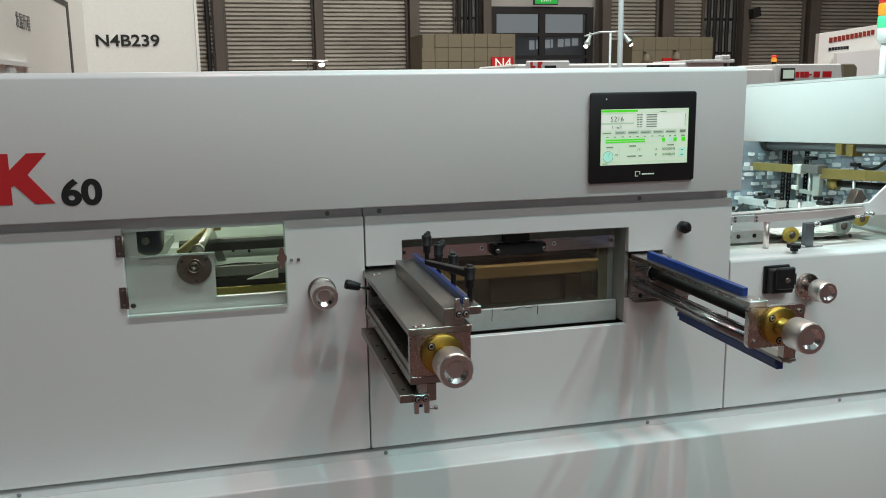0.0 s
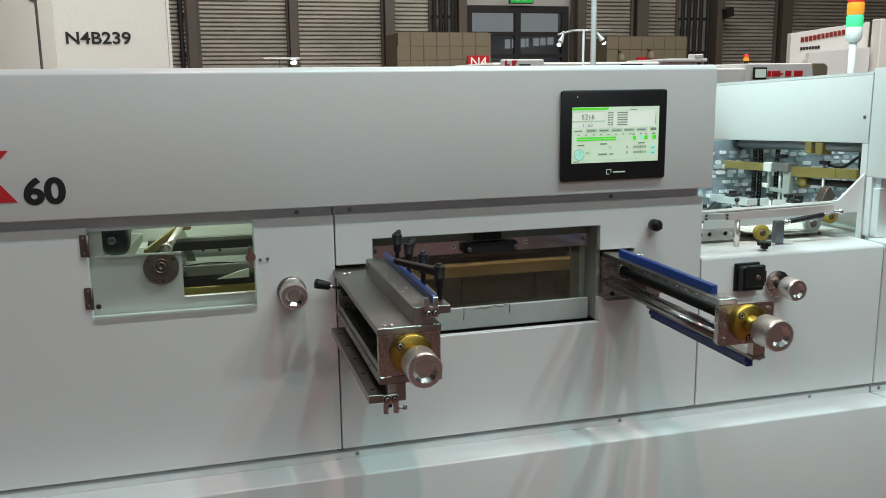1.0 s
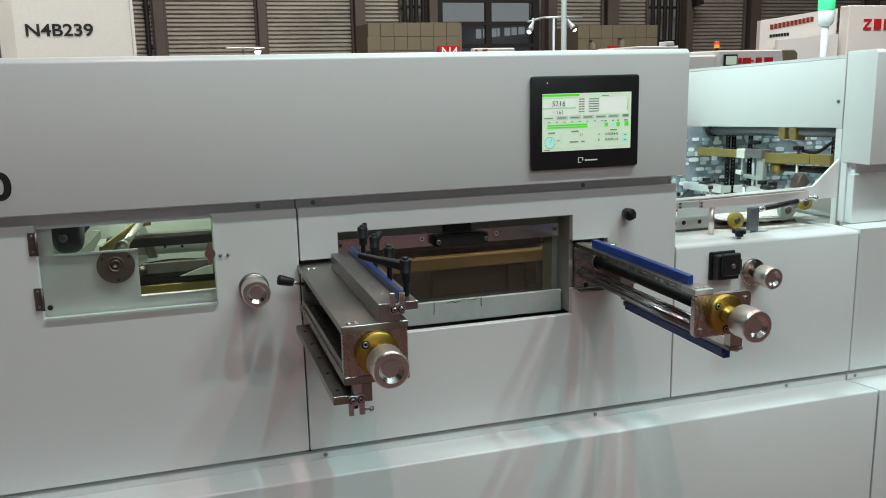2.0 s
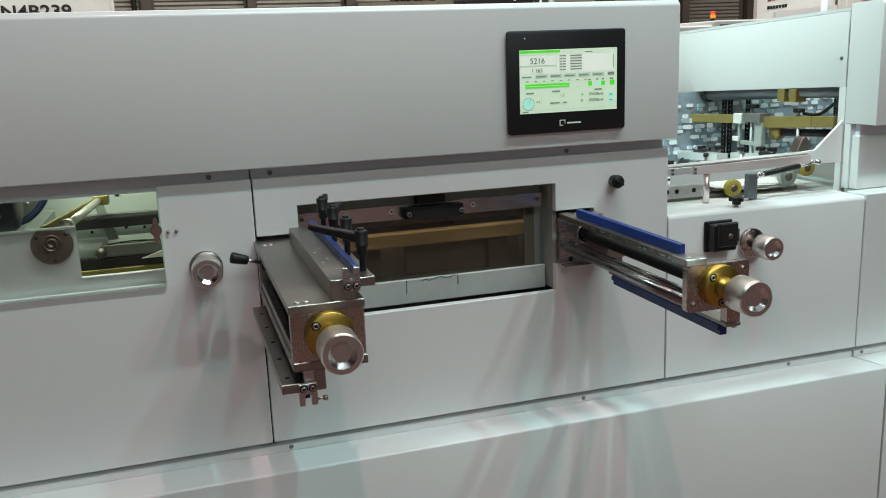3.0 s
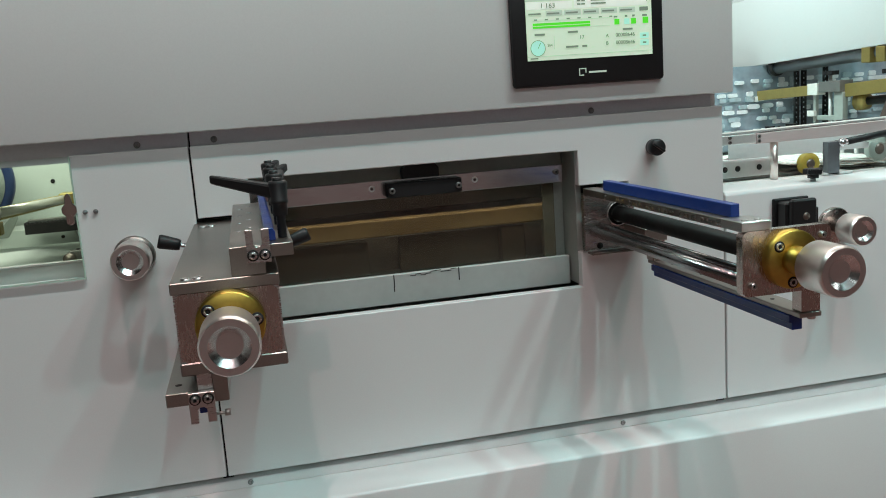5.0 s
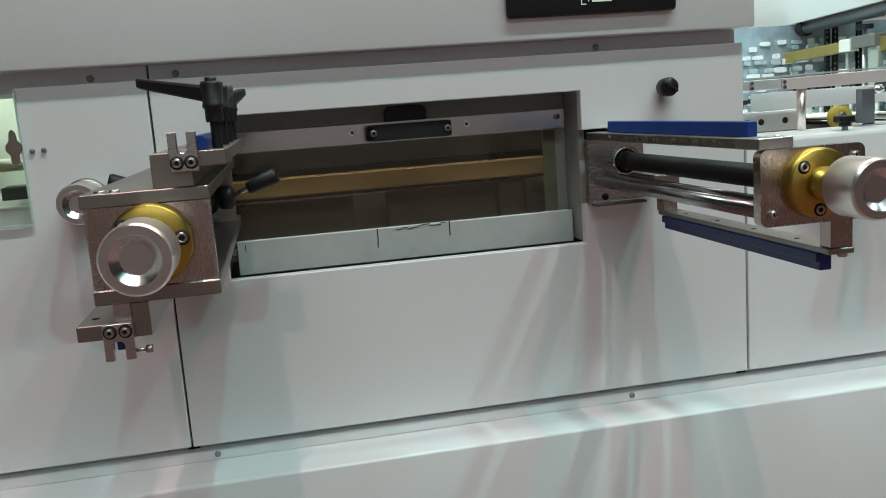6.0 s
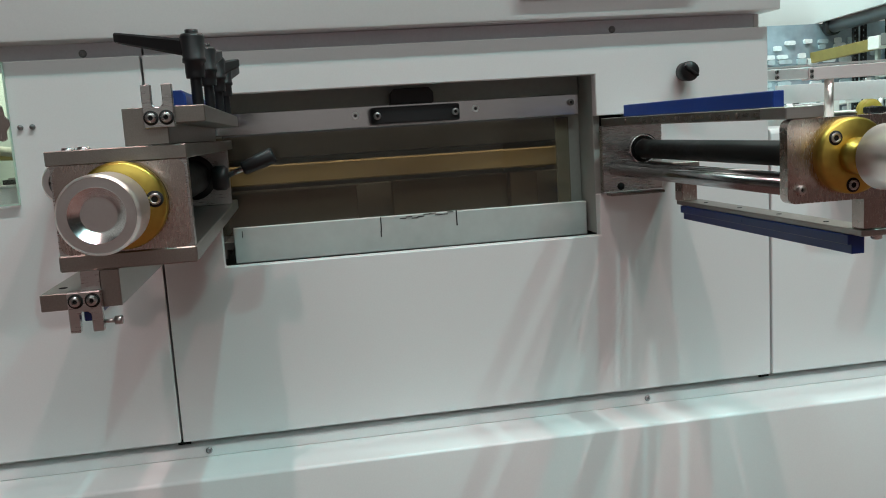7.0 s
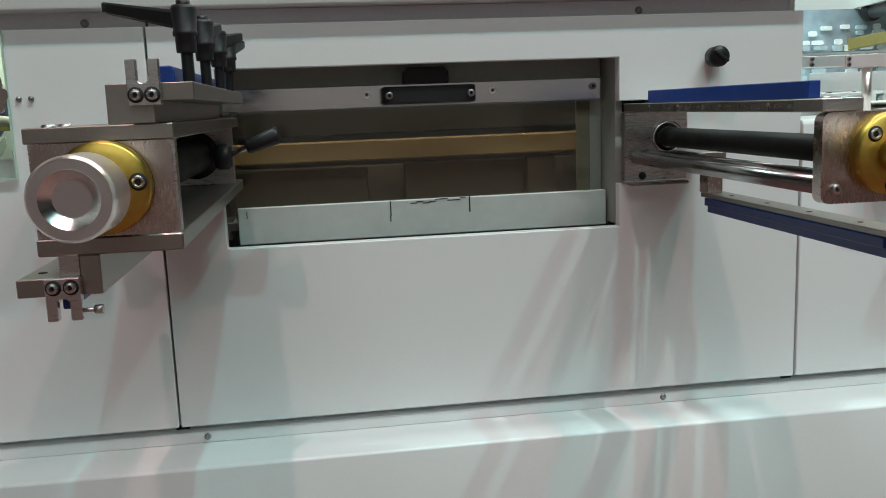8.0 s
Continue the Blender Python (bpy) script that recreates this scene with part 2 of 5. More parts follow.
def prism(bm, outline, a0, a1, along="y", bevel=0.0):
    """A polygon, in the two axes other than along, drawn out from a0 to a1."""
    def at(u, v, w):
        return {"y": (u, w, v), "x": (w, u, v), "z": (u, v, w)}[along]
    lo, hi = [bm.verts.new(at(u, v, a0)) for u, v in outline], [bm.verts.new(at(u, v, a1)) for u, v in outline]
    faces = [bm.faces.new(lo), bm.faces.new(hi[::-1])]
    for k in range(len(lo)):
        j = (k + 1) % len(lo)
        faces.append(bm.faces.new((lo[j], lo[k], hi[k], hi[j])))
    bmesh.ops.recalc_face_normals(bm, faces=faces)
    if bevel:
        bmesh.ops.bevel(bm, geom=list({e for f in faces for e in f.edges}), offset=bevel, segments=1, affect="EDGES")
    return bm


def sheet(bm, x0, x1, z0, z1, y0, y1, openings=()):
    """An upright sheet with rectangular openings right through it."""
    xs = sorted({x0, x1, *[v for o in openings for v in o[:2] if x0 <= v <= x1]})
    zs = sorted({z0, z1, *[v for o in openings for v in o[2:] if z0 <= v <= z1]})
    solid = {}
    for i in range(len(xs) - 1):
        for k in range(len(zs) - 1):
            cx, cz = (xs[i] + xs[i + 1]) / 2, (zs[k] + zs[k + 1]) / 2
            solid[i, k] = not any(o[0] < cx < o[1] and o[2] < cz < o[3] for o in openings)
    cache = {}

    def v(x, y, z):
        key = (round(x, 5), round(y, 5), round(z, 5))
        if key not in cache:
            cache[key] = bm.verts.new((x, y, z))
        return cache[key]
    for (i, k), s in solid.items():
        if not s:
            continue
        a, b, c, d = xs[i], xs[i + 1], zs[k], zs[k + 1]
        bm.faces.new((v(a, y0, c), v(b, y0, c), v(b, y0, d), v(a, y0, d)))
        bm.faces.new((v(a, y1, d), v(b, y1, d), v(b, y1, c), v(a, y1, c)))
        if not solid.get((i - 1, k)):
            bm.faces.new((v(a, y1, c), v(a, y0, c), v(a, y0, d), v(a, y1, d)))
        if not solid.get((i + 1, k)):
            bm.faces.new((v(b, y0, c), v(b, y1, c), v(b, y1, d), v(b, y0, d)))
        if not solid.get((i, k - 1)):
            bm.faces.new((v(a, y1, c), v(b, y1, c), v(b, y0, c), v(a, y0, c)))
        if not solid.get((i, k + 1)):
            bm.faces.new((v(a, y0, d), v(b, y0, d), v(b, y1, d), v(a, y1, d)))
    bmesh.ops.recalc_face_normals(bm, faces=bm.faces)
    bmesh.ops.dissolve_limit(bm, angle_limit=0.02, verts=bm.verts, edges=bm.edges)
    return bm


def soften(bm, width, seg=2):
    edges = [e for e in bm.edges if len(e.link_faces) == 2 and e.calc_face_angle(0) > 0.6]
    bmesh.ops.bevel(bm, geom=edges, offset=width, segments=seg, affect="EDGES", profile=0.5)
    return bm


def part(name, bm, mat, parent=None, label="", smooth=True):
    mesh = bpy.data.meshes.new(name)
    if smooth:
        for f in bm.faces:
            f.smooth = True
        for e in bm.edges:
            e.smooth = len(e.link_faces) == 2 and e.calc_face_angle(0) < 0.5
    bm.to_mesh(mesh)
    bm.free()
    mesh.materials.append(mat)
    ob = new(name, mesh)
    if parent:
        ob.parent = parent
        ob.matrix_parent_inverse = Matrix.Identity(4) if parent.parent else parent.matrix_basis.inverted()
    if label:
        ob["label"] = label
    return ob


def thing(name, place, label, category, group="", kind=""):
    ob = new(name)
    ob.empty_display_size = 0.05
    ob.matrix_basis = pose(*place)
    return tagged(ob, label, category, group, kind)


def B():
    return bmesh.new()


def lettering(name, text, size, m, mat, parent, label="", depth=0.0004, align="LEFT", bold=0.0, width=1.0):
    """Raised letters in the built-in font: upright in the plane of m (x along the text, y up)."""
    cu = bpy.data.curves.new(name, "FONT")
    cu.body, cu.size, cu.extrude, cu.align_x, cu.offset = text, size, depth, align, bold
    ob = bpy.data.objects.new(name, cu)
    scene.collection.objects.link(ob)
    mesh = bpy.data.meshes.new_from_object(ob.evaluated_get(bpy.context.evaluated_depsgraph_get()))
    bpy.data.objects.remove(ob)
    bm = B()
    bm.from_mesh(mesh)
    bpy.data.meshes.remove(mesh)
    bmesh.ops.transform(bm, matrix=m @ Matrix.Diagonal((width, 1, 1, 1)), verts=bm.verts)
    return part(name, bm, mat, parent, label, smooth=False)


def facing(x, y, z):
    """A plane that faces the aisle (towards -y), for lettering."""
    return pose(x, y, z, 90, 0, 0)


def socket_screw(parent, place, direction, r, name="screw", mat=None, rim=True):
    """Socket head screw with a hexagonal recess."""
    d = Vector(direction).normalized()
    bm = B()
    h = r * 0.9
    lathe(bm, [(-0.002, r), (h * 0.75, r), (h, r * 0.85), (h, r * 0.5)], place, d, 20)
    lathe(bm, [(h, r * 0.5), (h * 0.35, r * 0.5), (h * 0.35, 0)], place, d, 6)
    ob = part(name, bm, mat or STEEL_X, parent)
    part("hex_socket", lathe(B(), [(h * 0.4, r * 0.48), (h * 0.4, 0)], place, d, 6), GAP, parent, smooth=False)
    return ob


def pan_screw(parent, place, r=0.005, name="screw"):
    """Cross-slotted pan head screw in an upright face."""
    bm = B()
    x, y, z = place
    lathe(bm, [(0, r), (0.0012, r), (0.0026, r * 0.6), (0.0026, r * 0.42), (0.0014, r * 0.36), (0.0014, 0)], place, (0, -1, 0), 14)
    return part(name, bm, DARKSCREW, parent)


DARKSCREW = material("zinc_screw", (0.30, 0.30, 0.30), 0.35, 0.9, vary=0.2, scale=60)
SOCKET = material("blackened_socket_screw", (0.22, 0.21, 0.20), 0.35, 0.9, vary=0.2, scale=60)

# ------------------------------------------------------------------ hall
FACE, HOOD, TIP = 2.319, 2.301, 1.83   # front sheet, hood front and arm tips, along y

tagged(part("floor", box(B(), -14, 24, -12, 16, -0.1, 0.0), CARPET, smooth=False), "dull red exhibition carpet over the hall floor", "floor", kind="structure")
tagged(part("ceiling", box(B(), -14, 24, -12, 16, 9.0, 9.2), CEILING, smooth=False), "dark high ceiling of the exhibition hall", "ceiling", kind="structure")
tagged(part("wall_south", box(B(), -14, 24, -12.2, -12.0, 0, 9), HALL, smooth=False), "plain grey hall wall behind the aisle", "wall", kind="structure")
tagged(part("wall_west", box(B(), -14.2, -14, -12, 16, 0, 9), HALL, smooth=False), "plain grey hall side wall", "wall", kind="structure")
tagged(part("wall_east", box(B(), 24, 24.2, -12, 16, 0, 9), HALL, smooth=False), "plain grey hall side wall", "wall", kind="structure")
tagged(part("wall_north", sheet(B(), -14, 24, 0, 9, 15.3, 15.5, [(4.66, 6.57, 0.0, 2.62)]), HALL, smooth=False), "hall wall behind the roller shutters", "wall", kind="structure")


def shutter(x0, x1):
    """Corrugated roller shutter between two columns."""
    zs, verts, faces = 0.0, [], []
    step, deep = 0.066, 0.03
    count = int(5.0 / step)
    for k in range(count):
        for dz, dy in ((0, 0.014), (0.016, -deep), (0.050, -deep), (0.064, 0.014)):
            verts += [(x0, 15.12 + dy, k * step + dz), (x1, 15.12 + dy, k * step + dz)]
    for k in range(0, len(verts) - 2, 2):
        faces.append((k, k + 1, k + 3, k + 2))
    mesh = bpy.data.meshes.new("shutter_curtain")
    mesh.from_pydata(verts, [], faces)
    mesh.materials.append(SHUTTER)
    root = thing("roller_shutter", ((x0 + x1) / 2, 15.12, 0), "closed grey galvanised roller shutter with horizontal ribs", "roller shutter", "shutters along the hall wall")
    ob = new("shutter_curtain", mesh)
    ob.parent, ob.matrix_parent_inverse = root, root.matrix_basis.inverted()
    part("guide_rail", box(B(), x0 - 0.04, x0, 15.02, 15.2, 0, 5.0, 0.005), COLUMN, root)
    part("guide_rail", box(B(), x1, x1 + 0.04, 15.02, 15.2, 0, 5.0, 0.005), COLUMN, root)


for x0, x1 in ((-3.2, 0.04), (0.27, 1.62), (1.82, 3.19), (3.43, 4.02), (6.88, 7.80), (8.1, 8.72), (9.64, 10.83), (11.12, 13.6), (13.9, 16.4)):
    shutter(x0, x1)


def column(x0, x1, deep=0.18):
    """Rolled steel column: web between two flanges."""
    bm = B()
    c = (x0 + x1) / 2
    box(bm, x0, x1, 14.86, 14.89, 0, 6)
    box(bm, x0, x1, 15.16, 15.19, 0, 6)
    box(bm, c - 0.015, c + 0.015, 14.89, 15.16, 0, 6)
    tagged(part("steel_column", bm, COLUMN, smooth=False), "brown painted steel column between roller shutters", "column", "columns along the hall wall")


for x0, x1 in ((0.08, 0.23), (1.66, 1.78), (3.23, 3.39), (4.50, 4.64), (6.68, 6.84), (7.84, 8.06), (9.46, 9.60), (10.87, 11.08), (13.63, 13.86)):
    column(x0, x1)
for x in (4.09, 4.2, 4.29, 4.41, 8.80, 8.92, 9.05, 9.17, 9.32, -0.02):
    bm = B()
    rod(bm, (x, 14.95, 0), (x, 14.95, 6), 0.038, seg=10)
    for z in (1.2, 1.8, 2.4, 3.0):
        box(bm, x - 0.055, x + 0.055, 14.95, 15.05, z, z + 0.04)
    tagged(part("service_pipe", bm, DUCT), "black vertical service pipe clipped to the hall wall", "pipe", "service pipes")

# glazed exit doors in the hall wall
tagged(part("door_1", sheet(B(), 4.66, 6.57, 0.0, 2.62, 15.02, 15.10, [(4.78, 5.56, 2.18, 2.50), (5.67, 6.45, 2.18, 2.50), (4.78, 5.56, 1.80, 2.12), (5.67, 6.45, 1.80, 2.12),
     (4.78, 5.56, 0.2, 1.74), (5.67, 6.45, 0.2, 1.74)]), DUCT, smooth=False), "black steel framed glazed exit doors", "door", kind="structure")
for x0, x1 in ((4.78, 5.56), (5.67, 6.45)):
    for z0, z1 in ((2.18, 2.50), (1.80, 2.12), (0.2, 1.74)):
        part("pane", box(B(), x0, x1, 15.055, 15.065, z0, z1), PANE, bpy.data.objects["door_1"], smooth=False)
# walls are no lamps: added emission stands for the brightness in the panes
LOBBY = material("pale_lobby_glow", (0.6, 0.62, 0.65), 0.7, emit=(0.55, 0.56, 0.56), strength=0.7, vary=0.25, scale=2.0)
DIM_LOBBY = material("dim_lobby_glow", (0.22, 0.22, 0.23), 0.6, emit=(0.5, 0.5, 0.52), strength=0.1, vary=0.3, scale=2.5)
tagged(part("backdrop_lower", box(B(), 4.3, 7.0, 16.38, 16.5, 0, 2.25), DIM_LOBBY, smooth=False), "dim lobby wall with added glow and bars for mirrored lettering behind the glazed doors", "wall", kind="structure")
# pale glowing bars stand in for lettering mirrored in the panes
bm = B()
for k, w in enumerate((0.10, 0.11, 0.12, 0.04, 0.11, 0.10, 0.12)):
    x = 5.86 + 0.145 * k
    box(bm, x, x + w, 16.36, 16.379, 1.95 + 0.012 * k, 2.12 + 0.006 * k)
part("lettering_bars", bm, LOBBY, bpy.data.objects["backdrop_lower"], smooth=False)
tagged(part("backdrop", box(B(), 4.3, 7.0, 16.4, 16.5, 2.2505, 3.4), LOBBY, smooth=False), "pale lobby wall with added glow behind the glazed doors", "wall", kind="structure")

exit_sign = thing("exit_sign", (5.65, 14.95, 2.65), "green lit exit sign over the glazed doors", "exit sign")
part("housing", box(B(), 5.43, 5.87, 14.93, 15.0, 2.65, 2.83, 0.006), DUCT, exit_sign)
part("face", box(B(), 5.445, 5.855, 14.922, 14.93, 2.662, 2.82), GLOW_EXIT, exit_sign)
lettering("letters", "EXIT", 0.10, facing(5.65, 14.92, 2.70), UI_WHITE, exit_sign, align="CENTER")

# tiled kiosks with a square joint grid
def kiosk(x0, x1, top, curved):
    root = thing("service_kiosk", ((x0 + x1) / 2, 13.3, 0), "beige square tiled service kiosk with a rounded corner" if curved else "beige square tiled service kiosk with flood lamps", "kiosk", "tiled kiosks")
    part("core", box(B(), x0 + 0.02, x1 - 0.02, 13.03, 13.9, 0, top - 0.01), KIOSK, root, smooth=False)
    base = B()
    box(base, 0, 0.196, 0, 0.014, 0, 0.196, 0.004)
    tile_mesh = bpy.data.meshes.new("tile")
    base.to_mesh(tile_mesh)
    base.free()
    tile_mesh.materials.append(KIOSK)
    nx = int((x1 - x0) / 0.2)
    for i in range(nx):
        for k in range(int(top / 0.2)):
            z = top - 0.2 * (k + 1)
            if z < 1.2 or (curved and i == 0 and k == 0):
                continue
            t = new("tile", tile_mesh)
            t.parent, t.matrix_parent_inverse = root, root.matrix_basis.inverted()
            t.matrix_basis = pose(x0 + 0.2 * i, 13.01, z)
    return root


kiosk(3.0, 4.46, 2.05, True)
kiosk(6.34, 7.74, 2.0, False)
sign = thing("kiosk_sign", (4.22, 12.97, 1.4), "red square hall sign with white lettering on a kiosk", "sign")
part("board", box(B(), 4.055, 4.39, 12.96, 13.0, 1.4, 1.71, 0.004), RED, sign)
# letters share the screen white, so a slight glow is built in
lettering("letters", "N4", 0.21, facing(4.225, 12.957, 1.545), UI_WHITE, sign, align="CENTER")
tagged(part("red_notice_board", box(B(), 6.845, 7.17, 12.96, 13.0, 1.45, 1.68, 0.004), RED), "red notice board on the tiled kiosk", "sign")
for x, z in ((6.535, 1.69), (7.04, 1.715)):
    fl = thing("flood_lamp", (x, 12.9, z), "small beige flood lamp fixed on the kiosk", "lamp", "kiosk flood lamps")
    part("shade", lathe(B(), [(0, 0.07), (0.05, 0.066), (0.09, 0.04), (0.12, 0.015), (0.12, 0)], (x, 12.88, z - 0.06), (0, 0, 1), 16), KIOSK, fl)
    part("bracket", rod(B(), (x, 12.88, z + 0.05), (x, 13.0, z + 0.08), 0.012, seg=8), DUCT, fl)

alarm = thing("wall_speaker", (9.62, 14.8, 2.4), "black wall speaker tilted on a column", "speaker")
part("cabinet", prism(B(), [(9.55, 2.42), (9.70, 2.46), (9.67, 2.62), (9.53, 2.58)], 14.68, 14.84, bevel=0.006), DUCT, alarm)
part("bracket", box(B(), 9.59, 9.62, 14.84, 14.88, 2.47, 2.52), DUCT, alarm)

# white booth wall with its stand number, and a framed panel turned towards it
booth = thing("booth_wall", (-0.44, 8.0, 0), "white exhibition booth wall carrying a stand number", "booth wall")
part("board", box(B(), -0.93, -0.03, 8.0, 8.06, 0, 3.2, 0.003), BOOTH, booth)
part("edge_film", sheet(B(), -0.028, -0.006, 0, 3.2, 7.985, 8.07), BOOTH, booth, "crumpled pale plastic film along the edge")
lettering("letters", "N4B239", 0.127, facing(-0.808, 7.994, 1.656), INK, booth, bold=0.0028, width=1.17)
side = thing("booth_side_panel", (-1.3, 7.6, 0), "white angled booth panel with dark frame and black lettering", "booth wall")
ang = pose(-0.879, 7.998, 0, 0, 0, 90)
bm = B()
box(bm, -3.4, 0, 0.0, 0.05, 0, 3.2)
bmesh.ops.transform(bm, matrix=ang, verts=bm.verts)
part("board", bm, BOOTH, side, smooth=False)
bm = B()
box(bm, -0.79, -0.70, -0.004, 0.0, 0.5, 1.93)
box(bm, -3.3, -0.79, -0.004, 0.0, 1.895, 1.93)
bmesh.ops.transform(bm, matrix=ang, verts=bm.verts)
part("frame_moulding", bm, DUCT, side, smooth=False)
lettering("letters", "发展历程", 0.092, ang @ pose(-2.43, -0.003, 1.652, 90, 0, 0), INK, side)
bm = B()
box(bm, -3.3, -2.25, -0.03, 0.0, 1.44, 1.462)
box(bm, -2.75, -2.62, -0.02, 0.0, 1.38, 1.4395)
bmesh.ops.transform(bm, matrix=ang, verts=bm.verts)
part("shelf", bm, FAR_WHITE, side)


# ------------------------------------------------------------------ far machines behind the hood
far = thing("white_machine", (2.8, 6.1, 0), "low white packaging machine with a red maker's mark", "machine")
part("body", box(B(), 2.06, 3.6, 6.0, 6.9, 0, 1.442, 0.012), FAR_WHITE, far)
part("control_box", box(B(), 2.12, 2.42, 5.96, 5.999, 1.2, 1.462, 0.008), FAR_WHITE, far)
bm = B()
prism(bm, [(2.14, 1.40), (2.156, 1.40), (2.156, 1.415), (2.175, 1.415), (2.175, 1.43), (2.156, 1.43), (2.156, 1.455), (2.14, 1.455)], 5.955, 5.9585)
prism(bm, [(2.19, 1.40), (2.225, 1.40), (2.212, 1.428), (2.228, 1.455), (2.19, 1.455)], 5.955, 5.9585)
part("maker_mark", bm, RED, far, smooth=False)
bm = B()
box(bm, 2.24, 2.32, 5.955, 5.9585, 1.405, 1.43)
part("mark_bar", bm, INK, far, smooth=False)
bm = B()
box(bm, 3.0, 3.16, 5.97, 5.999, 1.40, 1.428, 0.003)
part("dark_slot", bm, DUCT, far)
part("cover", box(B(), 3.30, 3.62, 5.9, 6.5, 1.437, 1.46, 0.006), FAR_WHITE, far)
part("cover", box(B(), 3.52, 3.585, 5.9, 6.0, 1.461, 1.49, 0.006), FAR_WHITE, far)

lee = thing("white_machine", (4.1, 6.2, 0), "white packaging machine with a small screen and red maker's name", "machine")
part("body", box(B(), 3.63, 4.56, 6.02, 6.9, 0, 1.395, 0.01), FAR_WHITE, lee)
part("control_head", prism(B(), [(4.005, 1.25), (4.575, 1.25), (4.545, 1.426), (4.01, 1.426)], 5.98, 6.5, bevel=0.008), FAR_WHITE, lee)
scr = part("screen_bezel", box(B(), 4.04, 4.152, 5.965, 5.979, 1.312, 1.398, 0.003), BLACK, lee)
part("screen_face", box(B(), 4.052, 4.140, 5.961, 5.9645, 1.325, 1.385), UI_GREY, scr, smooth=False)
bm = B()
for k, w in enumerate((0.03, 0.034, 0.034, 0.02, 0.036, 0.014, 0.036, 0.036)):
    x = 4.165 + 0.0375 * k
    box(bm, x, x + w, 5.976, 5.9795, 1.33 if k != 3 else 1.344, 1.372 if k != 3 else 1.356)
part("maker_name_bars", bm, RED, lee, smooth=False)
part("side_block", prism(B(), [(4.58, 1.3), (4.70, 1.3), (4.70, 1.40), (4.67, 1.425), (4.58, 1.425)], 6.0, 6.5, bevel=0.006), KIOSK, lee)
al = thing("warning_beacon", (4.065, 6.05, 1.427), "small lit red and amber warning beacon on a machine", "beacon")
part("base", rod(B(), (4.065, 6.1, 1.427), (4.065, 6.1, 1.445), 0.016, seg=14), BLACK, al)
part("lens", lathe(B(), [(0, 0.02), (0.02, 0.02), (0.035, 0.012), (0.036, 0)], (4.065, 6.1, 1.445), (0, 0, 1), 16), GLOW_AMBER, al)
part("cap", lathe(B(), [(0, 0.022), (0.012, 0.02), (0.018, 0)], (4.065, 6.1, 1.478), (0, 0, 1), 16), GLOW_RED, al)

rb = thing("booth_fascia", (7.0, 9.0, 0), "white booth fascia with dark red lettering rising to one side", "booth wall")
part("board", prism(B(), [(6.63, 0), (7.68, 0), (7.68, 1.95), (6.63, 1.815)], 9.0, 9.06), BOOTH, rb, smooth=False)
bm = B()
for k in range(11):
    x = 6.76 + 0.054 * k
    z = 1.745 + 0.0085 * k
    box(bm, x, x + 0.043, 8.994, 8.999, z - 0.028, z + 0.028)
part("lettering_bars", bm, material("dark_red_vinyl", (0.25, 0.03, 0.02), 0.5), rb, smooth=False)
bm = B()
for k in range(7):
    box(bm, 6.76 + 0.038 * k, 6.79 + 0.038 * k, 8.994, 8.999, 1.63 + 0.003 * k, 1.664 + 0.003 * k)
part("small_lettering_bars", bm, INK, rb, smooth=False)
part("lower_board", prism(B(), [(6.8, 1.2), (7.62, 1.2), (7.62, 1.66), (6.8, 1.6)], 8.9, 8.95), FAR_WHITE, rb, smooth=False)
rb2 = thing("booth_fascia", (8.2, 8.8, 0), "tall white booth fascia with red brand shapes", "booth wall")
part("board", box(B(), 7.66, 9.4, 8.8, 8.95, 0, 1.97, 0.01), BOOTH, rb2)
bm = B()
prism(bm, [(7.87, 1.70), (7.98, 1.70), (7.98, 1.725), (7.91, 1.725), (7.98, 1.80), (7.98, 1.82), (7.87, 1.82), (7.87, 1.797), (7.94, 1.797), (7.87, 1.72)], 8.79, 8.799)
for x in (8.02, 8.16, 8.30):
    box(bm, x, x + 0.1, 8.79, 8.799, 1.70, 1.82)
part("brand_shape", bm, RED, rb2, smooth=False)
# lamp mast over the machine
mast = thing("lamp_mast", (1.846, 4.0, 0), "white mast with a cross arm and two small lit spot lamps", "lamp")
part("pole", rod(B(), (1.848, 4.0, 0), (1.848, 4.0, 3.2), 0.012, seg=16), FAR_WHITE, mast)
bm = B()
rod(bm, (1.69, 4.02, 1.511), (1.76, 4.02, 1.528), 0.0045, seg=10)
rod(bm, (1.757, 4.02, 1.528), (1.945, 4.02, 1.531), 0.0045, seg=10)
part("cross_arm", bm, ALU_PLATE, mast)
part("stem", rod(B(), (1.81, 4.02, 0.9), (1.81, 4.02, 1.528), 0.005, seg=10), FAR_WHITE, mast)
for x, z, lean in ((1.69, 1.468, -0.03), (1.882, 1.475, 0.03)):
    lamp = part("spot_head", lathe(B(), [(0, 0.005), (0.018, 0.007), (0.038, 0.0125), (0.042, 0.0125)], (x - lean * 0.6, 4.0, z + 0.045), (lean, -0.02, -0.05), 14), ALU_PLATE, mast)
    part("bulb", lathe(B(), [(0, 0), (0, 0.0095), (0.005, 0.008), (0.008, 0)], (x + lean * 0.3, 3.985, z + 0.0), (lean, -0.02, -0.05), 12), LAMP_GLOW, lamp)
    part("yoke", rod(B(), (x - lean, 4.01, z + 0.05), (x - lean * 0.7, 4.02, 1.525), 0.003, seg=8), ALU_PLATE, mast)
m2 = thing("spot_lamp", (0.52, 4.0, 1.36), "small lit spot lamp on a flat white arm", "lamp")
part("arm", box(B(), 0.433, 0.58, 3.98, 4.03, 1.411, 1.418, 0.003), ALU_PLATE, m2)
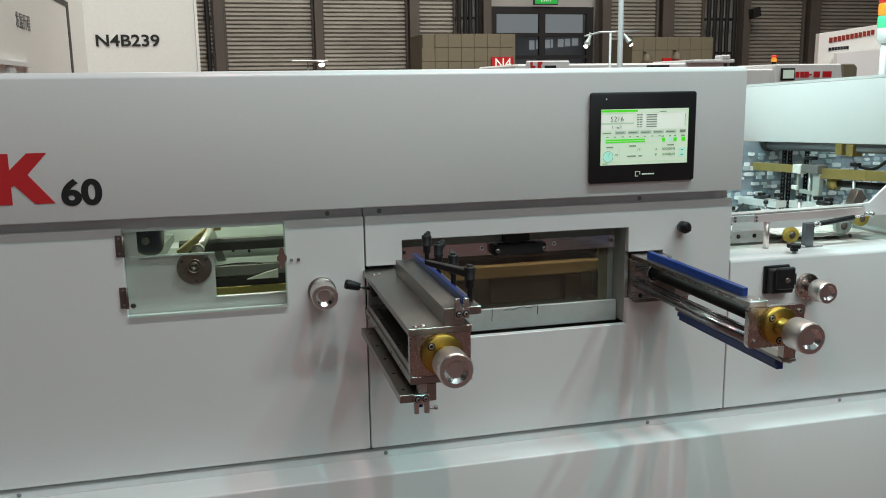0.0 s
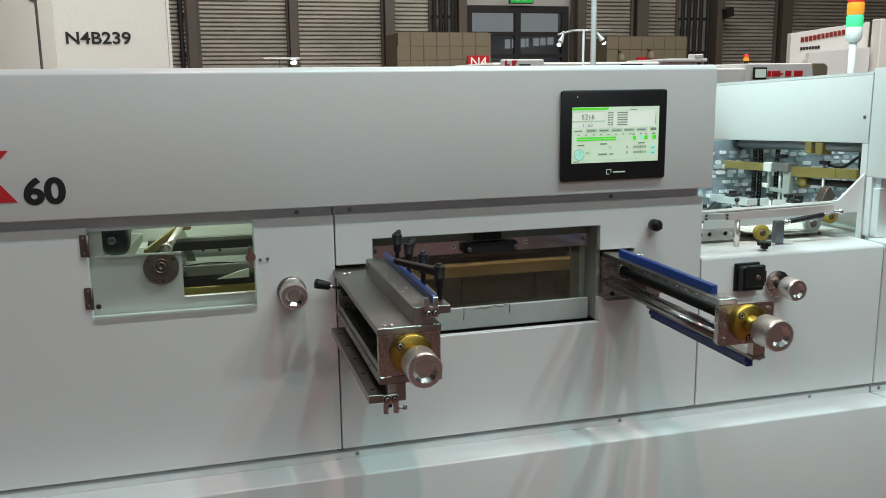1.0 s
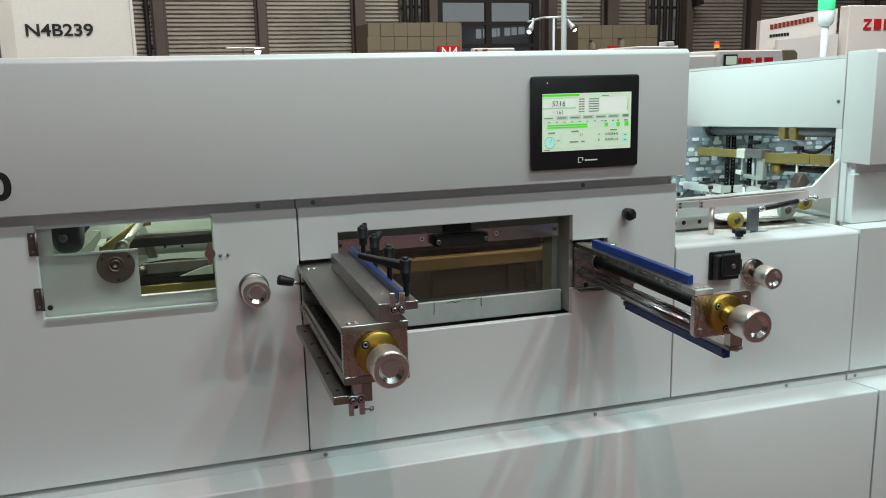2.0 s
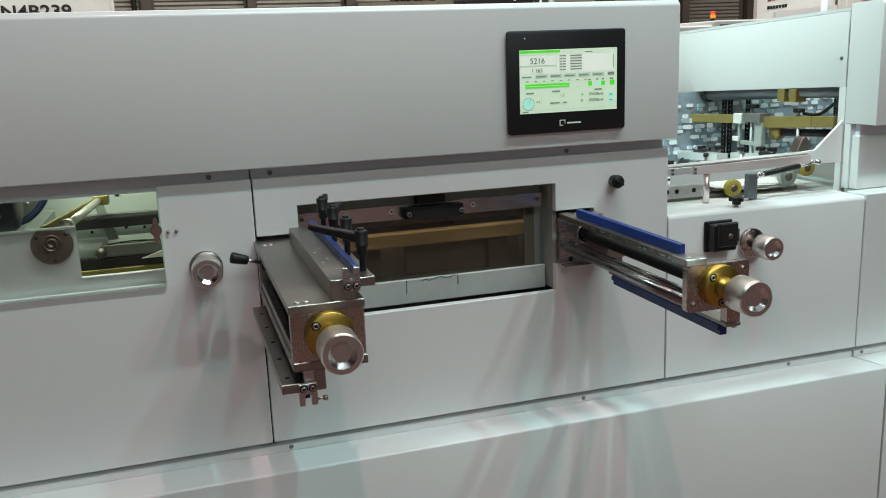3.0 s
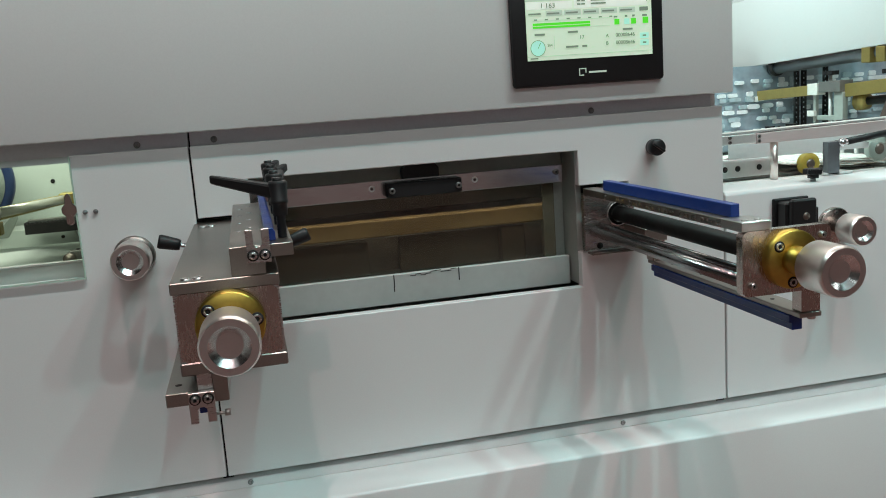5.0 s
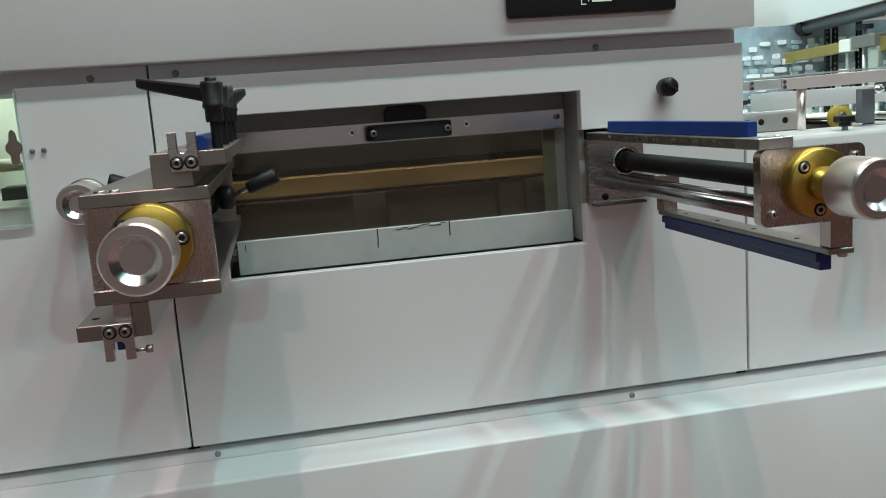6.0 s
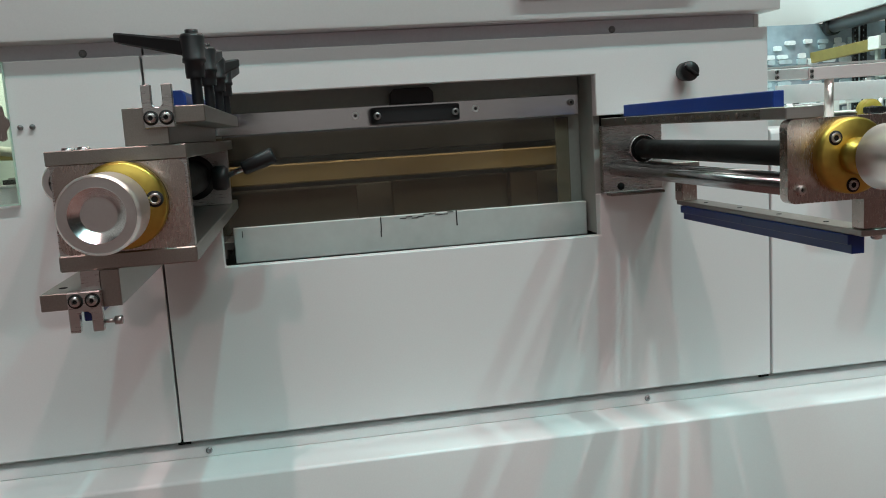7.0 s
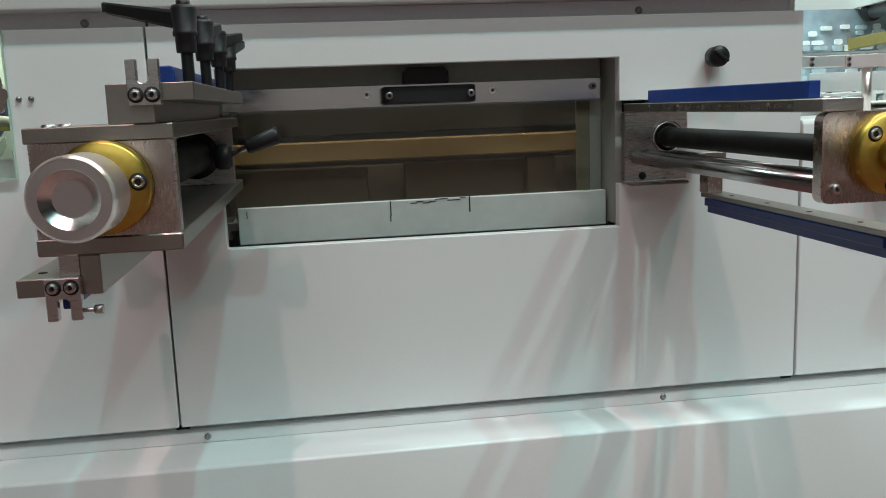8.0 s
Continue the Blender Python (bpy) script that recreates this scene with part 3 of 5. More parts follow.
part("stem", rod(B(), (0.50, 4.01, 0.0), (0.50, 4.01, 1.412), 0.003, seg=10), INNER, m2)
part("bulb", lathe(B(), [(0, 0), (0, 0.013), (0.008, 0.011), (0.012, 0)], (0.553, 3.99, 1.402), (0.1, -0.3, -1), 12), LAMP_GLOW, m2)

# signal tower
tw = thing("signal_tower", (2.168, 2.8, 1.2), "three-colour signal tower with the green lens lit", "signal light")
part("stem", rod(B(), (2.168, 2.8, 1.2), (2.168, 2.8, 1.424), 0.011, seg=16), FAR_WHITE, tw)
part("base", lathe(B(), [(0, 0.0), (0, 0.016), (0.012, 0.024), (0.046, 0.024), (0.046, 0)], (2.168, 2.8, 1.422), (0, 0, 1), 24), FAR_WHITE, tw)
for z, mat, name in ((1.468, GLOW_GREEN, "green_lens"), (1.506, GLOW_AMBER, "amber_lens"), (1.544, GLOW_RED, "red_lens")):
    part(name, lathe(B(), [(0, 0), (0, 0.023), (0.003, 0.025), (0.033, 0.025), (0.036, 0.023), (0.036, 0)], (2.168, 2.8, z), (0, 0, 1), 28), mat, tw)
part("cap", lathe(B(), [(0, 0), (0, 0.025), (0.02, 0.023), (0.026, 0.016), (0.026, 0)], (2.168, 2.8, 1.58), (0, 0, 1), 24), FAR_WHITE, tw)

# ------------------------------------------------------------------ the machine's body
mach = thing("folder_gluer", (0.4, 2.7, 0), "white sheet-metal carton folding machine with openings in its side", "machine")
# hood: folded sheet with a sloped top lip
bm = B()
prism(bm, [(2.301, 1.055), (2.301, 1.337), (2.309, 1.347), (3.40, 1.349), (3.40, 1.333), (2.330, 1.331), (2.321, 1.325), (2.321, 1.075), (2.36, 1.075), (2.36, 1.055)], -1.6, 1.366, along="x")
soften(bm, 0.003)
hood = part("hood", bm, WHITE, mach)
part("hood_end", prism(B(), [(2.323, 1.076), (2.361, 1.076), (2.361, 1.058), (3.398, 1.058), (3.398, 1.328), (2.331, 1.324), (2.323, 1.316)], 1.345, 1.358, along="x"), WHITE, hood)
for x0, x1 in ((-1.6, 0.4475), (0.4505, 1.352)):
    part("groove_strip", box(B(), x0, x1, 2.342, 2.36, 1.022, 1.0545), GREY_STRIP, mach, "grey strip in the shadow gap under the hood")
part("seam_backing", box(B(), 0.44, 0.458, 2.3605, 2.365, 1.0, 1.054), GAP, mach, smooth=False)

WINDOW = (-0.053, 0.275, 0.847, 1.2)
bm = sheet(B(), -1.6, 0.4475, 0.494, 1.033, FACE, FACE + 0.018, [WINDOW])
soften(bm, 0.0012, 1)
panel_a = part("side_panel", bm, WHITE, mach)
bm = sheet(B(), 0.4505, 1.3545, 0.494, 1.033, FACE, FACE + 0.018, [(0.532, 1.081, 0.739, 0.976), (0.44, 0.54, 0.806, 0.9215), (1.07, 1.172, 0.800, 0.916)])
soften(bm, 0.0012, 1)
panel_b = part("side_panel", bm, WHITE, mach)
bm = B()
prism(bm, [(FACE, 0.494), (FACE, 0.872), (FACE + 0.005, 0.879), (2.44, 0.881), (2.44, 0.866), (FACE + 0.02, 0.864), (FACE + 0.018, 0.494)], 1.3585, 1.903, along="x")
soften(bm, 0.0012, 1)
panel_c = part("side_panel", bm, WHITE, mach)
part("seam_backing", box(B(), 0.44, 0.458, FACE + 0.019, FACE + 0.024, 0.47, 1.03), GAP, mach, smooth=False)
part("seam_backing", box(B(), 1.345, 1.362, FACE + 0.019, FACE + 0.024, 0.47, 0.86), GAP, mach, smooth=False)
# kick strip, ledge and skirt
bm = B()
prism(bm, [(2.324, 0.4672), (2.324, 0.4835), (2.343, 0.4845), (2.343, 0.53), (2.349, 0.53), (2.349, 0.4672)], -1.6, 1.9, along="x")
soften(bm, 0.001, 1)
part("kick_strip", bm, WHITE, mach)
bm = B()
prism(bm, [(2.210, 0.02), (2.210, 0.475), (2.214, 0.4785), (2.340, 0.4655), (2.340, 0.455), (2.228, 0.467), (2.223, 0.02)], -1.6, 1.9, along="x")
soften(bm, 0.0012, 1)
ledge = part("ledge_and_skirt", bm, WHITE, mach)
bm = B()
prism(bm, [(2.210, 0.02), (2.210, 0.475), (2.214, 0.4785), (2.340, 0.4655), (2.340, 0.455), (2.228, 0.467), (2.223, 0.02)], 1.906, 3.4, along="x")
soften(bm, 0.0012, 1)
part("ledge_and_skirt", bm, WHITE, mach)
part("seam_backing", box(B(), 1.89, 1.915, 2.231, 2.241, 0.02, 0.46), GAP, mach, smooth=False)
bm = B()
prism(bm, [(2.324, 0.4672), (2.324, 0.4835), (2.343, 0.4845), (2.343, 0.53), (2.349, 0.53), (2.349, 0.4672)], 1.906, 3.4, along="x")
soften(bm, 0.001, 1)
part("kick_strip", bm, WHITE, mach)
part("skirt_slot", box(B(), 1.955, 2.02, 2.2092, 2.211, 0.372, 0.382), GAP, ledge, smooth=False)
for x, z in ((0.372, 1.041), (1.118, 1.041), (0.487, 1.041), (-0.75, 1.041)):
    pan_screw(mach, (x, 2.342, z), 0.0052)
for x in (0.484, 1.149, 1.708, 1.93, -0.30, -1.0):
    pan_screw(mach, (x, 2.324, 0.4765), 0.0048)
# closed back, ends and bottom, so that no light leaks in
part("end_sheet", box(B(), 1.344, 1.352, 2.34, 3.40, 0.46, 1.054), WHITE, mach, smooth=False)
part("back_sheet", box(B(), -1.6, 1.34, 3.402, 3.42, 0.1, 1.33), WHITE, mach, smooth=False)
part("end_sheet", box(B(), -1.62, -1.6, 2.34, 3.42, 0.1, 1.34), WHITE, mach, smooth=False)
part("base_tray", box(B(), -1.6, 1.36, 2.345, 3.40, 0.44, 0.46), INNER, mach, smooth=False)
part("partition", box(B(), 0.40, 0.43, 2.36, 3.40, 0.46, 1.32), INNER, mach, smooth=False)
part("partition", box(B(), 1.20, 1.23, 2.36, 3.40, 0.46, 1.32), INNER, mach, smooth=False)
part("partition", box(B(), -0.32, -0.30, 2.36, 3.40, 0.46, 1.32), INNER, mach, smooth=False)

# brand shape and model number on the hood
bm = B()
prism(bm, [(-0.275, 1.094), (-0.246, 1.094), (-0.246, 1.128), (-0.240, 1.132), (-0.205, 1.094), (-0.168, 1.094),
           (-0.214, 1.152), (-0.176, 1.194), (-0.213, 1.194), (-0.246, 1.162), (-0.246, 1.194), (-0.275, 1.194)], 2.2998, 2.3008)
prism(bm, [(-0.36, 1.094), (-0.285, 1.094), (-0.285, 1.118), (-0.331, 1.118), (-0.331, 1.194), (-0.36, 1.194)], 2.2998, 2.3008)
part("brand_shape", bm, RED, mach, smooth=False)
lettering("model_number", "60", 0.069, facing(-0.157, 2.3003, 1.090), INK, mach, bold=0.0026, width=1.11)

# black push knob beside the opening
kn = thing("push_knob", (1.216, 2.31, 0.973), "small round black plastic knob with a flat rib on the panel", "knob")
part("body", lathe(B(), [(-0.004, 0.008), (0.006, 0.009), (0.008, 0.0135), (0.026, 0.0145), (0.030, 0.013), (0.030, 0)], (1.216, FACE, 0.972), (0, -1, 0), 28), BLACK, kn)
bm = B()
box(bm, -0.013, 0.013, 0, 0.006, -0.002, 0.002, 0.0012)
bmesh.ops.transform(bm, matrix=pose(1.216, FACE - 0.0345, 0.972, 0, 35, 0), verts=bm.verts)
part("rib", bm, BLACK, kn)

# ------------------------------------------------------------------ touch panel
hm = thing("touch_panel", (1.1, 2.29, 1.085), "black framed touch panel with a lit green and white display", "touch panel")
bm = B()
box(bm, 0.965, 1.231, 2.289, 2.3005, 1.086, 1.292, 0.006, 2)
bez = part("bezel", bm, BLACK, hm)
part("back_box", box(B(), 0.98, 1.22, 2.3215, 2.36, 1.10, 1.28), BLACK, hm)
SX0, SX1, SZ0, SZ1 = 0.9905, 1.2085, 1.128, 1.254
scrn = part("screen", box(B(), SX0, SX1, 2.2875, 2.2885, SZ0, SZ1), SCREEN, hm, smooth=False)
part("status_lamp", lathe(B(), [(0, 0.0016), (0.0006, 0)], (1.003, 2.2888, 1.277), (0, -1, 0), 10), UI_GREY, bez)
bm = B()
for x0, x1, z0, z1 in ((1.078, 1.0795, 1.1, 1.112), (1.089, 1.0905, 1.1045, 1.112), (1.0795, 1.09, 1.1105, 1.112), (1.0795, 1.086, 1.1, 1.1015), (1.095, 1.126, 1.1035, 1.1065)):
    box(bm, x0, x1, 2.2884, 2.2888, z0, z1)
# printed mark takes the emitting screen grey, which makes it glow
part("maker_mark", bm, UI_GREY, bez, smooth=False)


def ui(name, rects, mat, lift=0.0004, joined=False):
    bm = B()
    for u0, u1, v0, v1 in rects:
        x0, x1 = SX0 + (SX1 - SX0) * u0, SX0 + (SX1 - SX0) * u1
        z0, z1 = SZ1 - (SZ1 - SZ0) * v1, SZ1 - (SZ1 - SZ0) * v0
        box(bm, x0, x1, 2.2875 - lift, 2.2875 - lift + 0.0003, z0, z1)
        if not joined:
            part(name, bm, mat, scrn, smooth=False)
            bm = B()
    if joined:
        part(name, bm, mat, scrn, smooth=False)["kind"] = "stuff"


ui("green_title_bar", [(0.0, 0.41, 0.01, 0.05)], UI_GREEN)
ui("white_field", [(0.01, 0.36, 0.10, 0.235), (0.01, 0.36, 0.275, 0.365), (0.38, 0.96, 0.075, 0.365)], UI_WHITE)
ui("grey_button", [(0.155 + 0.145 * k, 0.285 + 0.145 * k, 0.385, 0.452) for k in range(5)], UI_GREY)
ui("grey_rule", [(0.0, 1.0, 0.072, 0.078), (0.0, 0.37, 0.24, 0.265), (0.0, 1.0, 0.945, 0.952), (0.21, 0.214, 0.70, 0.87), (0.055, 0.66, 0.505, 0.51), (0.055, 0.66, 0.60, 0.604)], UI_GREY, 0.0006)
ui("green_bar", [(0.05, 0.5, 0.535, 0.565), (0.05, 0.5, 0.575, 0.60), (0.695, 0.735, 0.53, 0.60), (0.83, 0.87, 0.53, 0.60), (0.925, 0.97, 0.52, 0.60)], UI_GREEN, 0.0008)
ui("teal_button", [(0.775, 0.815, 0.53, 0.60), (0.90, 0.97, 0.72, 0.79), (0.90, 0.97, 0.81, 0.88)], UI_TEAL, 0.0008)
rows = []
for k in range(6):
    v = 0.095 + 0.043 * k
    rows += [(0.40, 0.43, v, v + 0.02), (0.435, 0.465, v, v + 0.02), (0.51, 0.63, v, v + 0.02)]
rows += [(0.02 + 0.145 * k, 0.115 + 0.145 * k, 0.41, 0.43) for k in range(6)] + [(0.9, 0.97, 0.39, 0.44)]
rows += [(0.06, 0.14, 0.665, 0.69), (0.32, 0.40, 0.65, 0.675), (0.76, 0.84, 0.65, 0.675), (0.69, 0.72, 0.49, 0.51), (0.78, 0.80, 0.485, 0.51), (0.84, 0.86, 0.485, 0.51), (0.92, 0.96, 0.485, 0.51)]
rows += [(0.30, 0.40, 0.835, 0.86), (0.43, 0.47, 0.835, 0.86), (0.92, 0.95, 0.745, 0.765), (0.92, 0.95, 0.835, 0.855), (0.02, 0.08, 0.965, 0.98), (0.955, 0.962, 0.10, 0.32), (0.66, 0.74, 0.045, 0.06)]
rows += [(0.06 + 0.085 * k, 0.085 + 0.085 * k, 0.485, 0.50) for k in range(8)]
ui("small_text_bar", rows, UI_DIM, 0.001, True)
part("dial", lathe(B(), [(0, 0), (0, 0.0125), (0.0003, 0.0125), (0.0003, 0)], (SX0 + 0.018, 2.2872, 1.1475), (0, -1, 0), 32), UI_TEAL, scrn, smooth=False)
part("dial_ring", lathe(B(), [(0, 0.0118), (0.0004, 0.0118), (0.0004, 0.0128), (0, 0.0128)], (SX0 + 0.018, 2.2869, 1.1475), (0, -1, 0), 32), UI_DIM, scrn, smooth=False)
part("dial_hand", prism(B(), [(SX0 + 0.0176, 1.147), (SX0 + 0.0184, 1.147), (SX0 + 0.0228, 1.1555), (SX0 + 0.022, 1.156)], 2.2864, 2.2867), UI_INK, scrn, smooth=False)
for text, u, v, size in (("5216", 0.10, 0.215, 0.0165), ("1 163", 0.11, 0.352, 0.0115), ("17", 0.41, 0.755, 0.0085), ("A", 0.62, 0.755, 0.008), ("B", 0.62, 0.85, 0.008),
                         ("00008646", 0.70, 0.755, 0.0085), ("00008646", 0.70, 0.85, 0.0085), ("264", 0.155, 0.83, 0.006)):
    lettering("digits", text, size, facing(SX0 + (SX1 - SX0) * u, 2.2862, SZ1 - (SZ1 - SZ0) * v), UI_INK, scrn, depth=0.0001)

# ------------------------------------------------------------------ main opening: rail, glass, inner parts
SILL = material("dull_acrylic_strip", (0.47, 0.50, 0.48), 0.45, 0.1, vary=0.08, scale=9, fine=60)
op = thing("sliding_guard", (0.8, 2.39, 0.74), "smoked guard window on a steel rail with a black grip", "guard")
bm = B()
box(bm, 0.49, 1.071, 2.368, 2.376, 0.920, 0.951, 0.001)
part("rail", bm, GUARD_RAIL, op)
part("glass_pane", box(B(), 0.50, 1.060, 2.3885, 2.3925, 0.775, 0.9175), DARK_GLASS, op, smooth=False).visible_shadow = False
grip = part("grip", prism(B(), [(0.752, 2.368), (0.752, 2.342), (0.760, 2.334), (0.874, 2.334), (0.882, 2.342), (0.882, 2.368), (0.866, 2.368), (0.862, 2.352), (0.772, 2.352), (0.768, 2.368)], 0.923, 0.947, along="z", bevel=0.0025), BLACK, op, "black plastic bridge grip")
for x in (0.7605, 0.8735):
    socket_screw(grip, (x, 2.3345, 0.935), (0, -1, 0), 0.0052, mat=DARKSCREW)
part("stop_block", prism(B(), [(0.783, 0.951), (0.847, 0.951), (0.847, 0.966), (0.841, 0.973), (0.789, 0.973), (0.783, 0.966)], 2.358, 2.376, bevel=0.001), BLACK, op)
for x in (0.732, 0.911):
    bm = B()
    lathe(bm, [(0, 0.0055), (0.0005, 0.005), (0.0002, 0.003), (-0.001, 0.0028), (-0.001, 0)], (x, 2.3678, 0.938), (0, -1, 0), 16)
    part("countersunk_screw", bm, ALU_PLATE, op)
    part("hex_socket", lathe(B(), [(0, 0.0022), (0.0008, 0.0022), (0.0008, 0)], (x, 2.3678, 0.938), (0, -1, 0), 6), GAP, op, smooth=False)
for x in (1.058, 0.545):
    socket_screw(op, (x, 2.3678, 0.939), (0, -1, 0), 0.005, mat=SOCKET)
sill = part("lower_strip", box(B(), 0.543, 1.0795, 2.374, 2.384, 0.735, 0.787, 0.001), SILL, op)
bm = B()
box(bm, 0.7575, 0.7592, 2.3734, 2.3739, 0.765, 0.787)
box(bm, 0.7568, 0.7585, 2.3732, 2.3738, 0.757, 0.766)
part("pen_mark", bm, INK, sill, smooth=False)
part("pen_mark", box(B(), 0.8725, 0.8745, 2.3734, 2.3739, 0.765, 0.788), INK, sill, smooth=False)
part("pen_mark", box(B(), 0.555, 0.5562, 2.3734, 2.3739, 0.772, 0.782), INK, sill, smooth=False)
bm = B()
for k in range(9):
    x = 0.787 + 0.009 * k
    z = 0.7845 + 0.002 * math.sin(k * 1.7) - 0.003 * (k < 3)
    box(bm, x, x + 0.010, 2.3734, 2.3739, z, z + 0.0012)
part("pen_scribble", bm, INK, sill, smooth=False)

box_ = thing("machine_inside", (0.8, 2.7, 0.7), "dark inner steelwork seen through the smoked guard", "machine inside")
part("side_cheek", box(B(), 1.0822, 1.092, 2.3395, 2.60, 0.74, 0.99), INNER, box_, smooth=False)
part("side_cheek", box(B(), 0.515, 0.530, 2.40, 2.60, 0.74, 0.99), STEEL, box_, smooth=False)
part("top_lintel", box(B(), 0.46, 1.19, 2.345, 2.365, 0.979, 0.999), GREY_STRIP, box_, smooth=False)
part("rail_carrier", box(B(), 0.48, 1.0815, 2.398, 2.42, 0.945, 0.985, 0.002), INNER, box_)
part("beam", box(B(), 0.44, 1.19, 2.455, 2.485, 0.842, 0.872, 0.002), BROWN, box_)
part("upper_plate", box(B(), 0.44, 1.19, 2.50, 2.52, 0.88, 0.975, 0.002), BLACKENED, box_)
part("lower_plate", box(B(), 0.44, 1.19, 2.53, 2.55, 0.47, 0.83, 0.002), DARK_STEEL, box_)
INNER_PLATE = material("oily_grey_inner_plate", (0.17, 0.155, 0.135), 0.45, 0.3, vary=0.3, scale=7, fine=60, stretch=(1, 1, 3), dirt=(0.08, 0.07, 0.055), dirt_amount=0.5)
part("front_plate", box(B(), 0.455, 0.735, 2.50, 2.512, 0.7655, 0.829, 0.002), INNER_PLATE, box_)
part("front_plate", box(B(), 0.792, 1.012, 2.50, 2.512, 0.7655, 0.832, 0.002), INNER_PLATE, box_)
part("end_bracket", box(B(), 0.985, 1.032, 2.478, 2.4995, 0.7655, 0.834, 0.002), STEEL, box_)
part("clip", box(B(), 1.005, 1.045, 2.47, 2.4775, 0.8385, 0.8415, 0.0006), DULL_BRASS, box_)
part("cheek_liner", box(B(), 1.044, 1.0815, 2.402, 2.407, 0.76, 0.975), INNER, box_, "pale liner beside the guard")
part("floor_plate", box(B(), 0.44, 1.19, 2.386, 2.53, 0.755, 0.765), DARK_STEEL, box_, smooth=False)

# ------------------------------------------------------------------ left viewing window
win = thing("viewing_window", (0.11, 2.31, 0.847), "hinged clear acrylic cover over the belt drive", "window")
part("acrylic_sheet", box(B(), -0.050, 0.2755, 2.313, 2.3165, 0.8485, 1.0325), CLEAR, win, smooth=False).visible_shadow = False
part("cut_edge", box(B(), 0.2757, 0.2775, 2.3128, 2.3168, 0.8485, 1.0325), EDGE_GREEN, win, smooth=False)
part("cut_edge", box(B(), -0.050, 0.2775, 2.3128, 2.3168, 0.8462, 0.8483), EDGE_GREEN, win, smooth=False)
for z0, z1 in ((0.975, 1.020), (0.866, 0.911)):
    bm = B()
    box(bm, -0.066, -0.053, 2.3155, 2.3185, z0, z1, 0.0008)
    rod(bm, (-0.0515, 2.3125, z0), (-0.0515, 2.3125, z1), 0.003, seg=12)
    hinge = part("hinge", bm, IRON, win, "brown steel hinge leaf")
    for z in (z0 + 0.007, z1 - 0.007):
        part("hinge_screw", lathe(B(), [(0, 0.003), (0.001, 0.0022), (0.001, 0)], (-0.059, 2.3155, z), (0, -1, 0), 10), DARKSCREW, hinge)
bm = B()
prism(bm, [(0.2625, 0.933), (0.268, 0.930), (0.2735, 0.933), (0.2735, 0.943), (0.2785, 0.950), (0.2785, 0.958), (0.2735, 0.963), (0.272, 0.975), (0.268, 0.979), (0.264, 0.975), (0.2625, 0.963), (0.2575, 0.957), (0.2575, 0.950), (0.2625, 0.944)], 2.309, 2.3125, bevel=0.0008)
part("latch", bm, PLATE, win, "small steel turn latch")
for x in (0.2885, 0.3035):
    part("stud", lathe(B(), [(-0.003, 0.0036), (0.002, 0.0036), (0.004, 0.0024), (0.0045, 0)], (x, FACE, 0.9475), (0, -1, 0), 14), DARKSCREW, win)
part("round_plug", lathe(B(), [(0, 0.0055), (0.002, 0.005), (0.0026, 0)], (-0.044, 2.3445, 0.8635), (0, -1, 0), 14), BLACK, win)

drv = thing("belt_drive", (0.1, 2.5, 0.85), "toothed belts, wheels and brackets inside the viewing window", "belt drive")
part("cover_plate", sheet(B(), -0.075, 0.32, 0.80, 0.9685, 2.345, 2.353, [(0.1275, 0.4, 0.872, 1.2)]), ALU_PLATE, drv)
part("cover_lip", box(B(), -0.025, 0.1285, 2.337, 2.345, 0.966, 0.9705, 0.001), ALU_PLATE, drv)
part("upright_strip", box(B(), -0.075, -0.028, 2.352, 2.358, 0.96, 1.06), ALU_PLATE, drv)
part("cut_lip", box(B(), 0.1275, 0.31, 2.340, 2.345, 0.8695, 0.873, 0.001), ALU_PLATE, drv)
disc = part("bearing_disc", prism(B(), [(0.0855 + 0.036 * math.cos(a), 0.9395 + 0.036 * math.sin(a)) for a in [math.radians(d) for d in range(128, 413, 6)]], 2.335, 2.345, bevel=0.001), IRON, drv, "dark oiled bearing disc")
part("bearing_hub", lathe(B(), [(0, 0.016), (0.002, 0.016), (0.002, 0.0125), (0.0006, 0.0125), (0.0006, 0.009), (0.0018, 0.009), (0.0018, 0.005), (0.0006, 0.005), (0.0006, 0)], (0.0855, 2.335, 0.9425), (0, -1, 0), 32), IRON, disc)
for x, z in ((0.061, 0.955), (0.111, 0.957), (0.088, 0.911)):
    part("disc_screw", lathe(B(), [(0, 0.003), (0.0008, 0.003), (0.0008, 0.0014), (-0.001, 0)], (x, 2.335, z), (0, -1, 0), 12), GAP, disc)
part("inner_wall", box(B(), -0.298, 0.398, 3.265, 3.28, 0.462, 1.30), MINT, drv, smooth=False)
NEAR_PARTS = set(drv.children)
part("inner_web", box(B(), -0.2, 0.398, 2.955, 2.962, 0.835, 0.872), MINT, drv, smooth=False)


def belt(name, x0, x1, y, z, h, parent):
    bm = B()
    box(bm, x0, x1, y, y + 0.03, z, z + h)
    step = 0.008
    for k in range(int((x1 - x0) / step)):
        box(bm, x0 + step * k, x0 + step * (k + 0.55), y, y + 0.03, z + h, z + h + 0.003)
    return part(name, bm, BELT, parent, smooth=False)


belt("toothed_belt", 0.04, 0.39, 2.885, 0.869, 0.022, drv)
belt("toothed_belt", -0.22, 0.39, 2.885, 0.768, 0.022, drv)
part("belt_guide", box(B(), -0.22, 0.39, 2.88, 2.93, 0.744, 0.7668, 0.001), DULL_BRASS, drv)
part("belt_guide", box(B(), 0.04, 0.39, 2.92, 2.94, 0.888, 0.897, 0.001), DARK_STEEL, drv)
